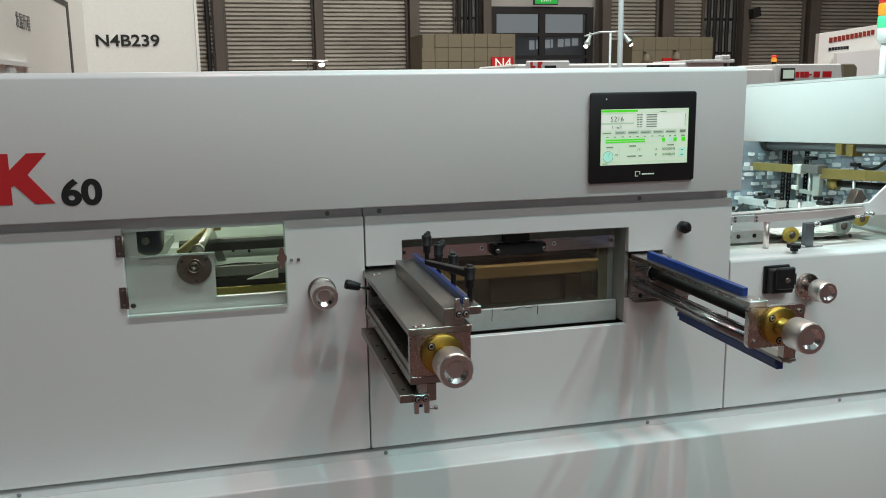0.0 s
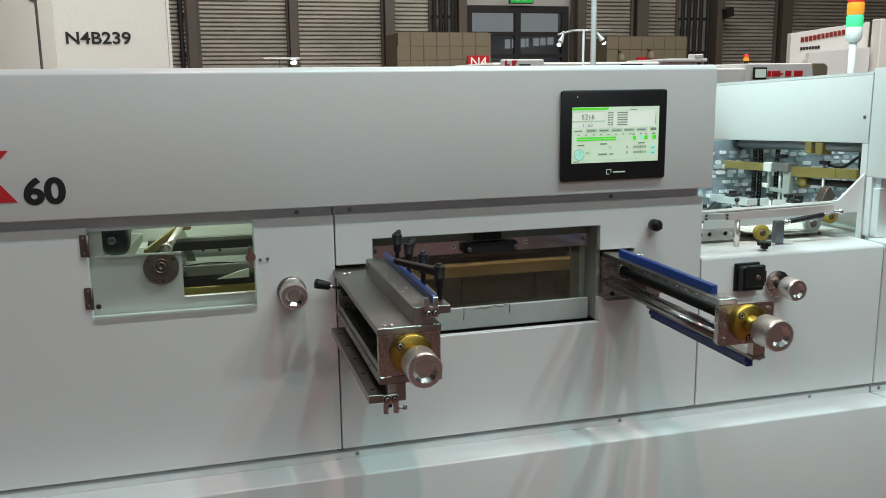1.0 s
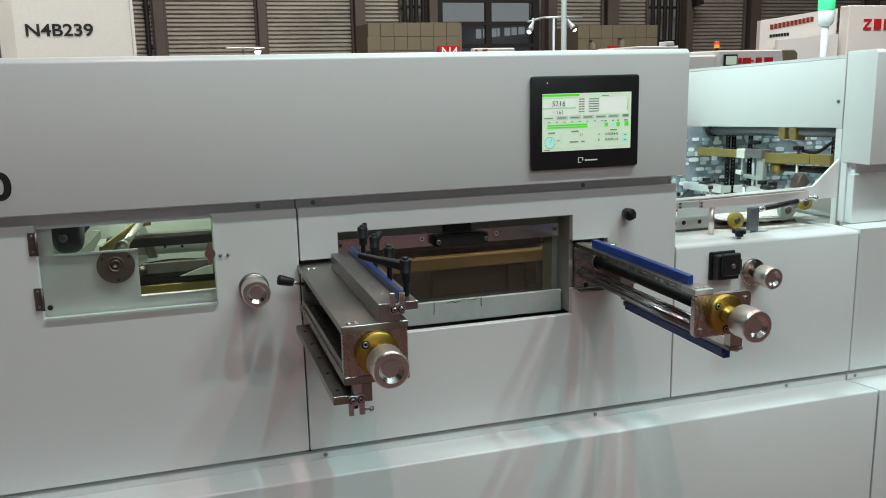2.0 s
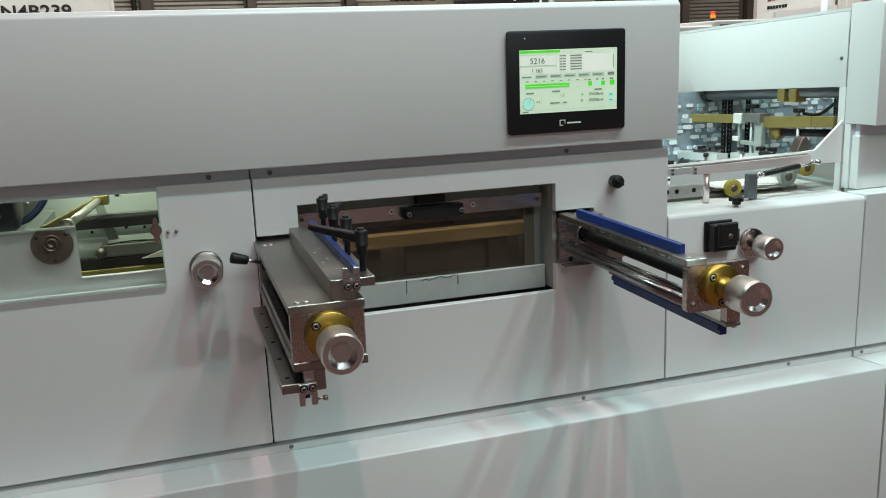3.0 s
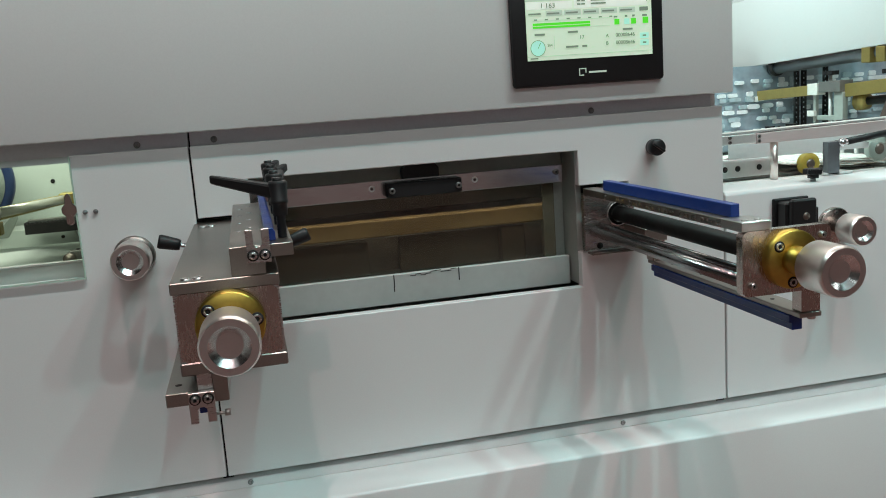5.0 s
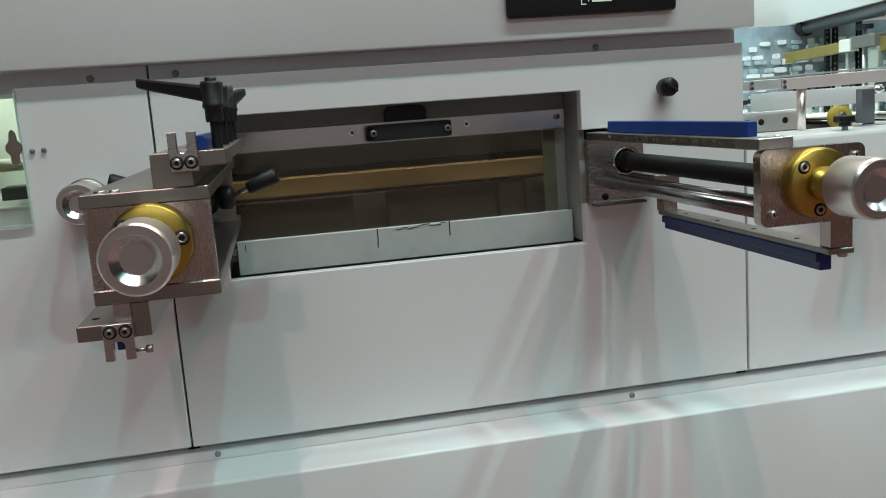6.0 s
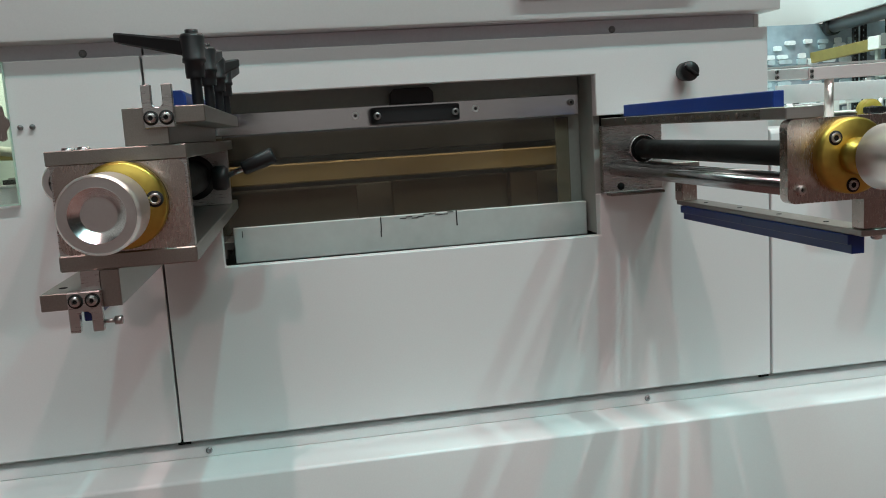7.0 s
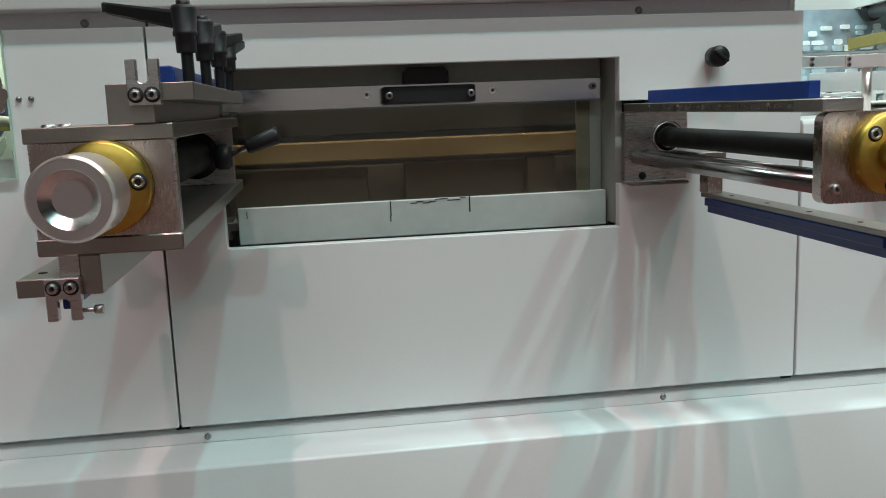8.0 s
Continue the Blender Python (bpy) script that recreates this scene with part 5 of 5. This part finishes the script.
# lower bar on a drop post
part("drop_post", box(B(), 1.176, 1.202, TIP + 0.014, TIP + 0.034, 0.790, 0.8235, 0.0008), PLATE, arm2)
bm = B()
box(bm, 1.172, 1.2025, TIP + 0.012, 2.252, 0.7835, 0.7898, 0.0008)
lowb = part("lower_bar", bm, STEEL, arm2)
part("rear_post", box(B(), 1.170, 1.192, 2.228, 2.252, 0.790, 0.8235, 0.0008), PLATE, arm2)
part("rear_carrier", box(B(), 1.155, 1.195, 2.225, 2.3185, 0.8236, 0.845, 0.001), STEEL, arm2)
bm = B()
prism(bm, [(1.1695, 0.7833), (1.1695, 0.7735), (1.174, 0.7735), (1.174, 0.764), (1.188, 0.764), (1.188, 0.7833)], 1.86, 2.235, bevel=0.0006)
part("blue_strip", bm, BLUE, arm2, "blue nylon wear strip")
socket_screw(arm2, (1.195, TIP + 0.022, 0.7835), (0, 0, -1), 0.0055, name="drop_screw")
for k in range(4):
    part("bar_hole", lathe(B(), [(0, 0.003), (0.0004, 0.003), (0.0004, 0)], (1.186, 1.92 + 0.09 * k, 0.7898), (0, 0, 1), 12), GAP, lowb)

# ------------------------------------------------------------------ feeder unit beyond the hood
fd = thing("feeder_unit", (1.65, 2.8, 0), "white sheet feeder with an open work bay under its hood", "machine")
bm = B()
prism(bm, [(2.437, 1.136), (2.437, 1.320), (3.70, 1.269), (3.70, 1.082), (2.470, 1.136)], 1.930, 1.944, along="x")
soften(bm, 0.0015)
hd = part("end_hood", bm, WHITE, fd)
part("end_hood_screw", lathe(B(), [(0, 0.005), (0.003, 0.004), (0.003, 0)], (1.930, 2.455, 1.207), (-1, 0, 0), 14), SOCKET, hd)
bm = B()
prism(bm, [(2.330, 1.047), (2.330, 1.333), (2.337, 1.341), (2.433, 1.338), (2.433, 1.047)], 1.930, 3.4, along="x")
soften(bm, 0.002)
part("next_hood", bm, WHITE, fd)
part("hood_roof", prism(B(), [(2.438, 1.3212), (3.70, 1.2702), (3.70, 1.2785), (2.438, 1.329)], 1.932, 2.14, along="x"), WHITE, fd, smooth=False)
part("next_strip", box(B(), 1.945, 3.4, 2.394, 2.41, 1.018, 1.0465), GREY_STRIP, fd)
part("next_panel", box(B(), 1.935, 3.4, 2.385, 2.41, 0.884, 1.0178, 0.0015), WHITE, fd)
part("next_side_panel", box(B(), 1.9065, 3.4, FACE, 2.384, 0.494, 0.8835, 0.0015), WHITE, fd)
part("post", box(B(), 1.930, 1.9445, 2.4345, 2.458, 0.868, 1.1355, 0.001), WHITE, fd)
part("end_wall", box(B(), 1.9305, 1.9445, 2.411, 2.4335, 0.884, 1.0465, 0.001), WHITE, fd)
part("table", box(B(), 1.3565, 2.7, 2.441, 3.075, 0.84, 0.858, 0.001), INNER, fd)
part("front_channel", box(B(), 1.3565, 1.92, 2.441, 2.47, 0.8585, 0.868, 0.001), DARK_STEEL, fd)
# sheets of printed board
random.seed(4)
for k in range(9):
    bm = B()
    w, d = random.uniform(0.16, 0.3), random.uniform(0.18, 0.35)
    box(bm, -w / 2, w / 2, -d / 2, d / 2, 0, 0.003)
    bmesh.ops.transform(bm, matrix=pose(random.uniform(1.52, 1.80), random.uniform(2.66, 2.95), 0.8585 + 0.0032 * k, 0, 0, random.uniform(-14, 14)), verts=bm.verts)
    tagged(part("board_sheet", bm, PAPER, smooth=False), "pale printed carton board sheet lying on the feeder table", "board", "board sheets")
DARK_PRINT = material("dark_printed_board", (0.16, 0.15, 0.14), 0.5, vary=0.3, scale=20, fine=90)
TAN_PRINT = material("tan_board_back", (0.48, 0.40, 0.28), 0.6, vary=0.15, scale=20, fine=90)
for k in range(4):
    bm = B()
    box(bm, 1.375 + 0.004 * k, 1.905 - 0.006 * k, 2.476 + 0.003 * (k % 2), 2.68, 0.8585 + 0.0029 * k, 0.8612 + 0.0029 * k)
    tagged(part("board_sheet", bm, PAPER, smooth=False), "long pale carton board sheet stacked along the feeder's front", "board", "board sheets")
for k in range(16):
    bm = B()
    w, d = random.uniform(0.08, 0.17), random.uniform(0.05, 0.10)
    box(bm, -w / 2, w / 2, -d / 2, d / 2, 0, 0.0025)
    bmesh.ops.transform(bm, matrix=pose(1.42 + 0.029 * k, random.uniform(2.585, 2.64), 0.8702 + 0.0029 * (k % 3), 0, 0, random.uniform(-20, 20)), verts=bm.verts)
    kind_of = (PAPER, PAPER, DARK_PRINT, PAPER, TAN_PRINT)[k % 5]
    words = {PAPER: "small pale carton blank lying over the board sheets", DARK_PRINT: "dark printed carton blank among the pale sheets", TAN_PRINT: "tan carton blank lying back side up"}[kind_of]
    tagged(part("carton_blank", bm, kind_of, smooth=False), words, "board", "carton blanks")
for k in range(7):
    bm = B()
    box(bm, -0.075, 0.075, -0.11, 0.11, 0, 0.0022, 0.0004)
    bmesh.ops.transform(bm, matrix=pose(1.70 + 0.027 * k, 2.62 + 0.012 * (k % 2), 0.8885, 0, 4.5, random.uniform(-3, 3)), verts=bm.verts)
    tagged(part("board_sheet", bm, PAPER, smooth=False), "pale carton sheet in an overlapping stream under the press wheels", "board", "board sheets")
# mottled guard behind the bay, light through its slots painted as pale pieces
gp = thing("guard_panel", (1.9, 3.4, 0.86), "grey blue guard panel with rows of slots, painted bright for light behind", "guard")
part("panel", box(B(), 1.40, 2.75, 3.08, 3.09, 0.86, 1.108), FROST, gp, smooth=False)
# two slot colours, for stronger and weaker light coming through
BRIGHT = material("bright_slot_light", (0.80, 0.86, 0.88), 0.35, vary=0.15, scale=12)
random.seed(9)
DIM_SLOT = material("dull_slot_light", (0.42, 0.52, 0.56), 0.35, vary=0.2, scale=12)
for r in range(12):
    for c in range(19):
        x = 1.80 + 0.041 * c + (0.0205 if (r // 2) % 2 else 0) + random.uniform(-0.007, 0.007)
        z = 0.885 + 0.0135 * r + 0.0065 * (r // 2) + random.uniform(-0.0012, 0.0012)
        if random.random() < 0.16:
            continue
        w, h = random.uniform(0.009, 0.0185), random.uniform(0.0052, 0.0074)
        outline = [(x + w * math.copysign(abs(math.cos(a)) ** 0.45, math.cos(a)) * random.uniform(0.92, 1.04), z + h * math.copysign(abs(math.sin(a)) ** 0.45, math.sin(a)) * random.uniform(0.9, 1.05))
                   for a in [2 * math.pi * (j + 0.5) / 16 for j in range(16)]]
        part("slot", prism(B(), outline, 3.074, 3.079), BRIGHT if random.random() < 0.6 else DIM_SLOT, gp, smooth=False)
# front rail with end block, gusset, leg and gas spring
rail = thing("feeder_rail", (1.6, 2.41, 0.9), "square aluminium front rail on a round leg with a gas spring", "rail")
part("bar", prism(B(), [(1.479, 0.953), (1.812, 0.955), (1.812, 0.979), (1.479, 0.9725)], 2.407, 2.43, bevel=0.001), BLUSH, rail)
part("top_flange", prism(B(), [(1.395, 0.9735), (1.81, 0.9800), (1.81, 0.9828), (1.395, 0.9765)], 2.41, 2.445), ALU_PLATE, rail)
eb = part("end_block", box(B(), 1.405, 1.478, 2.408, 2.43, 0.955, 0.973, 0.0012), ALU_PLATE, rail, "pale anodised end block")
for x, z in ((1.422, 0.9595), (1.422, 0.9685), (1.4835, 0.958), (1.4835, 0.967)):
    socket_screw(eb, (x, 2.408, z), (0, -1, 0), 0.0034, mat=SOCKET)
part("apron", box(B(), 1.475, 1.80, 2.50, 2.5025, 0.917, 0.949, 0.0005), FAR_WHITE, rail, "pale grey sheet-metal apron")
part("apron_bracket", box(B(), 1.79, 1.80, 2.431, 2.4995, 0.93, 0.9485), INNER, rail)
part("gusset", prism(B(), [(1.80, 0.950), (1.925, 0.950), (1.925, 1.055), (1.845, 0.986), (1.80, 0.983)], 2.431, 2.439, bevel=0.001), WHITE, rail)
part("leg", rod(B(), (1.522, 2.418, 0.8815), (1.522, 2.418, 0.9535), 0.0075, seg=20), ALU, rail)
sp = part("gas_spring", rod(B(), (1.665, 2.392, 0.944), (1.765, 2.392, 0.955), 0.0068, seg=16), BLACK, rail, "black gas spring cylinder")
part("spring_rod", rod(B(), (1.76, 2.392, 0.9545), (1.815, 2.392, 0.9605), 0.003, seg=12), CHROME, sp)
for x, z in ((1.652, 0.9425), (1.820, 0.961)):
    bm = B()
    bmesh.ops.create_icosphere(bm, subdivisions=2, radius=0.0085, matrix=Matrix.Translation((x, 2.392, z)))
    rod(bm, (x, 2.392, z), (x + (0.02 if x < 1.7 else -0.02), 2.392, z + 0.002), 0.005, seg=12)
    rod(bm, (x, 2.392, z), (x, 2.41, z), 0.004, seg=10)
    part("ball_joint", bm, CHROME, sp)
part("spring_bracket", box(B(), 1.624, 1.650, 2.395, 2.412, 0.8815, 0.945, 0.001), ROD_GREY, rail)
part("bracket_foot", box(B(), 1.618, 1.680, 2.395, 2.43, 0.8813, 0.886, 0.001), ALU_PLATE, rail)
ks = thing("star_knob", (1.555, 2.345, 0.881), "black five-lobed star knob on the white ledge", "knob")
part("stud", rod(B(), (1.555, 2.345, 0.880), (1.555, 2.345, 0.888), 0.005, seg=12), DARKSCREW, ks)
part("knob_head", prism(B(), [(1.555 + (0.0155 + 0.003 * math.cos(5 * a)) * math.cos(a), 2.345 + (0.0155 + 0.003 * math.cos(5 * a)) * math.sin(a)) for a in [2 * math.pi * k / 40 for k in range(40)]], 0.893, 0.904, along="z", bevel=0.002), BLACK, ks)
part("hub", rod(B(), (1.555, 2.345, 0.886), (1.555, 2.345, 0.894), 0.010, seg=20), BLACK, ks)


LAST = []


def star_knob(x, y, z, r=0.014, axis=(0, 0, 1)):
    k = thing("star_knob", (x, y, z), "small black clamping knob on the feeder frame", "knob", "feeder clamping knobs")
    LAST.append(k)
    part("stud", rod(B(), (x, y, z - 0.012), (x, y, z + 0.002), 0.004, seg=10), DARKSCREW, k)
    part("knob_head", prism(B(), [(x + (r + 0.002 * math.cos(6 * a)) * math.cos(a), y + (r + 0.002 * math.cos(6 * a)) * math.sin(a)) for a in [2 * math.pi * j / 36 for j in range(36)]], z, z + 0.010, along="z"), BLACK, k)


# cross bars, roller and chains in the bay
fr = thing("cross_bar_assembly", (1.95, 2.83, 0.86), "yellow passivated cross bars with clamping blocks over the sheets", "frame")
def along_y(name, y0, y1, za0, za1, zb0, zb1, x0, x1, mat, label=""):
    """A bar that runs away from the aisle, from y0 (heights za) to y1 (heights zb)."""
    return part(name, prism(B(), [(y0, za0), (y0, za1), (y1, zb1), (y1, zb0)], x0, x1, along="x", bevel=0.0012), mat, fr, label)


along_y("cross_bar", 2.853, 3.079, 1.023, 1.048, 1.013, 1.039, 1.912, 1.925, DULL_BRASS, "yellow passivated cross bar")
along_y("cross_bar", 2.5445, 2.742, 1.0296, 1.0585, 1.016, 1.047, 1.922, 1.940, DULL_BRASS, "yellow passivated cross bar")
along_y("cross_bar", 2.4635, 2.5425, 1.035, 1.063, 1.0297, 1.0586, 1.922, 1.940, DULL_BRASS, "yellow passivated cross bar")
along_y("slider_block", 2.814, 2.852, 1.024, 1.052, 1.024, 1.052, 1.905, 1.930, PAPER)
along_y("clamp_block", 2.735, 2.813, 1.030, 1.057, 1.030, 1.055, 1.908, 1.945, DARK_STEEL)
along_y("upright", 2.733, 2.765, 0.90, 1.0295, 0.90, 1.0295, 1.915, 1.930, INNER)
along_y("upright", 2.833, 2.842, 0.90, 1.0235, 0.90, 1.0235, 1.915, 1.925, INNER)
along_y("lower_block", 2.826, 2.853, 0.972, 0.986, 0.972, 0.986, 1.905, 1.914, PAPER)
along_y("lower_block", 2.766, 2.832, 0.962, 0.974, 0.962, 0.974, 1.917, 1.930, INNER)
along_y("foot_rail", 2.863, 3.075, 0.912, 0.934, 0.900, 0.924, 1.86, 1.90, ALU_PLATE)
along_y("foot_rail", 2.58, 2.86, 0.925, 0.952, 0.912, 0.936, 1.905, 1.925, ALU_PLATE)
part("black_lever", rod(B(), (1.86, 2.90, 0.945), (1.87, 2.99, 0.928), 0.006, seg=12), BLACK, fr)
part("black_lever", rod(B(), (1.88, 2.63, 0.955), (1.89, 2.70, 0.948), 0.007, seg=12), BLACK, fr)
part("roller_bar", rod(B(), (1.955, 3.06, 1.097), (1.955, 2.462, 1.124), 0.0155, seg=28), ROD_GREY, fr, "grey roller bar")
part("roller_end", rod(B(), (1.955, 3.065, 1.097), (1.955, 3.045, 1.0978), 0.021, seg=28), BLACK, fr)
for y in (2.662, 2.615):
    along_y("roller_clamp", y, y + 0.028, 1.092, 1.126, 1.093, 1.127, 1.929, 1.965, DULL_BRASS)
part("axle_bar", rod(B(), (1.945, 2.47, 1.018), (1.945, 2.72, 1.004), 0.010, seg=20), BLACK, fr)
part("axle_wheel", rod(B(), (1.930, 2.70, 1.005), (1.955, 2.70, 1.005), 0.020, seg=24), DULL_BRASS, fr)


def chain(x, y, w):
    root = thing("roller_chain", (x, y, 0.87), "black roller chain hanging behind the bay", "chain", "roller chains")
    for k in range(22):
        bm = B()
        z = 0.87 + 0.0127 * k
        rod(bm, (x - w, y, z), (x + w, y, z), 0.0042, seg=8)
        for s in (-w, w * 0.85):
            box(bm, x + s, x + s + 0.0022, y - 0.0045, y + 0.0045, z - 0.0035, z + 0.0165, 0.0008)
        part("link", bm, BELT, root)


for x, y in ((1.968, 2.985), (1.990, 2.985), (2.055, 2.985), (2.395, 2.985)):
    chain(x, y, 0.0055)
for x, y, z, r in ((1.925, 2.79, 1.070, 0.018), (1.93, 2.60, 1.066, 0.014), (1.88, 2.97, 0.938, 0.012), (1.88, 2.88, 0.946, 0.013), (1.90, 2.80, 0.948, 0.012), (1.905, 2.72, 0.955, 0.013), (1.90, 2.665, 0.957, 0.012), (1.72, 2.95, 0.92, 0.012), (1.66, 2.80, 0.925, 0.012)):
    star_knob(x, y, z, r)
    part("post", rod(B(), (x, y, 0.859), (x, y, z - 0.011), 0.0045, seg=10), ALU_PLATE, LAST[-1])
for x, y, z, r, mat, label in ((1.826, 2.50, 0.912, 0.025, INNER, "grey press wheel over the board sheets"), (1.884, 2.50, 0.930, 0.022, YELLOW, "yellow rubber press wheel over the board sheets"),
                               (1.662, 2.50, 0.8945, 0.022, YELLOW, "yellow rubber press wheel over the board sheets")):
    w = thing("press_wheel", (x, y, z - r), label, "wheel", "press wheels")
    tyre = part("tyre", lathe(B(), [(0, r * 0.45), (0, r * 0.95), (0.002, r), (0.016, r), (0.018, r * 0.95), (0.018, r * 0.45)], (x, y, z), (0, 1, 0), 32), mat, w)
    part("hub", lathe(B(), [(-0.003, 0), (-0.003, r * 0.3), (0, r * 0.46), (0.018, r * 0.46)], (x, y, z), (0, 1, 0), 20), IRON, w)
    part("fork_arm", prism(B(), [(x - 0.004, z), (x + 0.004, z), (x + 0.012, z + 0.06), (x + 0.002, z + 0.06)], y + 0.02, y + 0.024), ALU_PLATE, w)
part("sensor", prism(B(), [(1.845, 0.972), (1.878, 0.972), (1.895, 0.985), (1.875, 1.012), (1.862, 1.010)], 2.50, 2.53, bevel=0.002), IRON, fr)
bl = thing("roller_block", (1.5, 2.55, 0.87), "row of white roller blocks with round bores on the feeder table", "roller block")
part("block", box(B(), 1.452, 1.60, 2.52, 2.54, 0.878, 0.915, 0.001), FAR_WHITE, bl)
part("base_bar", box(B(), 1.452, 1.716, 2.525, 2.56, 0.871, 0.8778, 0.001), DARK_STEEL, bl)
for x in (1.478, 1.507, 1.556):
    part("bore", lathe(B(), [(0, 0.006), (0.0006, 0.006), (0.0006, 0)], (x, 2.52, 0.896), (0, -1, 0), 18), BELT, bl)

# cables, levers and small blocks of the bay
def hose(name, pts, r, mat, label):
    cu = bpy.data.curves.new(name, "CURVE")
    cu.dimensions, cu.bevel_depth, cu.bevel_resolution = "3D", r, 3
    sp = cu.splines.new("BEZIER")
    sp.bezier_points.add(len(pts) - 1)
    for p, co in zip(sp.bezier_points, pts):
        p.co, p.handle_left_type, p.handle_right_type = co, "AUTO", "AUTO"
    ob = bpy.data.objects.new(name, cu)
    scene.collection.objects.link(ob)
    mesh = bpy.data.meshes.new_from_object(ob.evaluated_get(bpy.context.evaluated_depsgraph_get()))
    bpy.data.objects.remove(ob)
    mesh.materials.append(mat)
    for p in mesh.polygons:
        p.use_smooth = True
    return tagged(new(name, mesh), label, "cable", "feeder cables")


hose("cable", [(1.950, 2.47, 1.105), (1.953, 2.50, 1.09), (1.95, 2.55, 1.062), (1.945, 2.60, 1.062)], 0.0045, BLACK, "black cable clipped along the yellow cross bar")
hose("cable", [(1.45, 2.75, 0.865), (1.55, 2.80, 0.905), (1.68, 2.84, 0.90), (1.78, 2.92, 0.92)], 0.004, BLACK, "black air hose looped over the feeder table")
hose("cable", [(1.50, 2.62, 0.868), (1.58, 2.68, 0.90), (1.66, 2.70, 0.885), (1.74, 2.72, 0.868)], 0.003, BLACK, "black air hose looped over the feeder table")
for x, y, z, w, h, mat in ((1.62, 2.86, 0.861, 0.05, 0.045, ALU_PLATE), (1.70, 2.72, 0.861, 0.035, 0.05, INNER), (1.78, 2.80, 0.861, 0.03, 0.06, ALU_PLATE), (1.55, 2.74, 0.861, 0.04, 0.035, ALU_PLATE), (1.83, 2.66, 0.861, 0.03, 0.055, INNER)):
    g = thing("guide_block", (x, y, z), "small metal guide block with a clamping pin over the sheets", "guide block", "guide blocks")
    part("block", box(B(), x - w / 2, x + w / 2, y - 0.012, y + 0.012, z, z + h, 0.002), mat, g)
    part("pin", rod(B(), (x, y, z + h), (x, y, z + h + 0.018), 0.004, seg=12), DARKSCREW, g)
    part("pin_head", lathe(B(), [(0, 0.007), (0.006, 0.008), (0.010, 0.006), (0.011, 0)], (x, y, z + h + 0.017), (0, 0, 1), 16), BLACK, g)
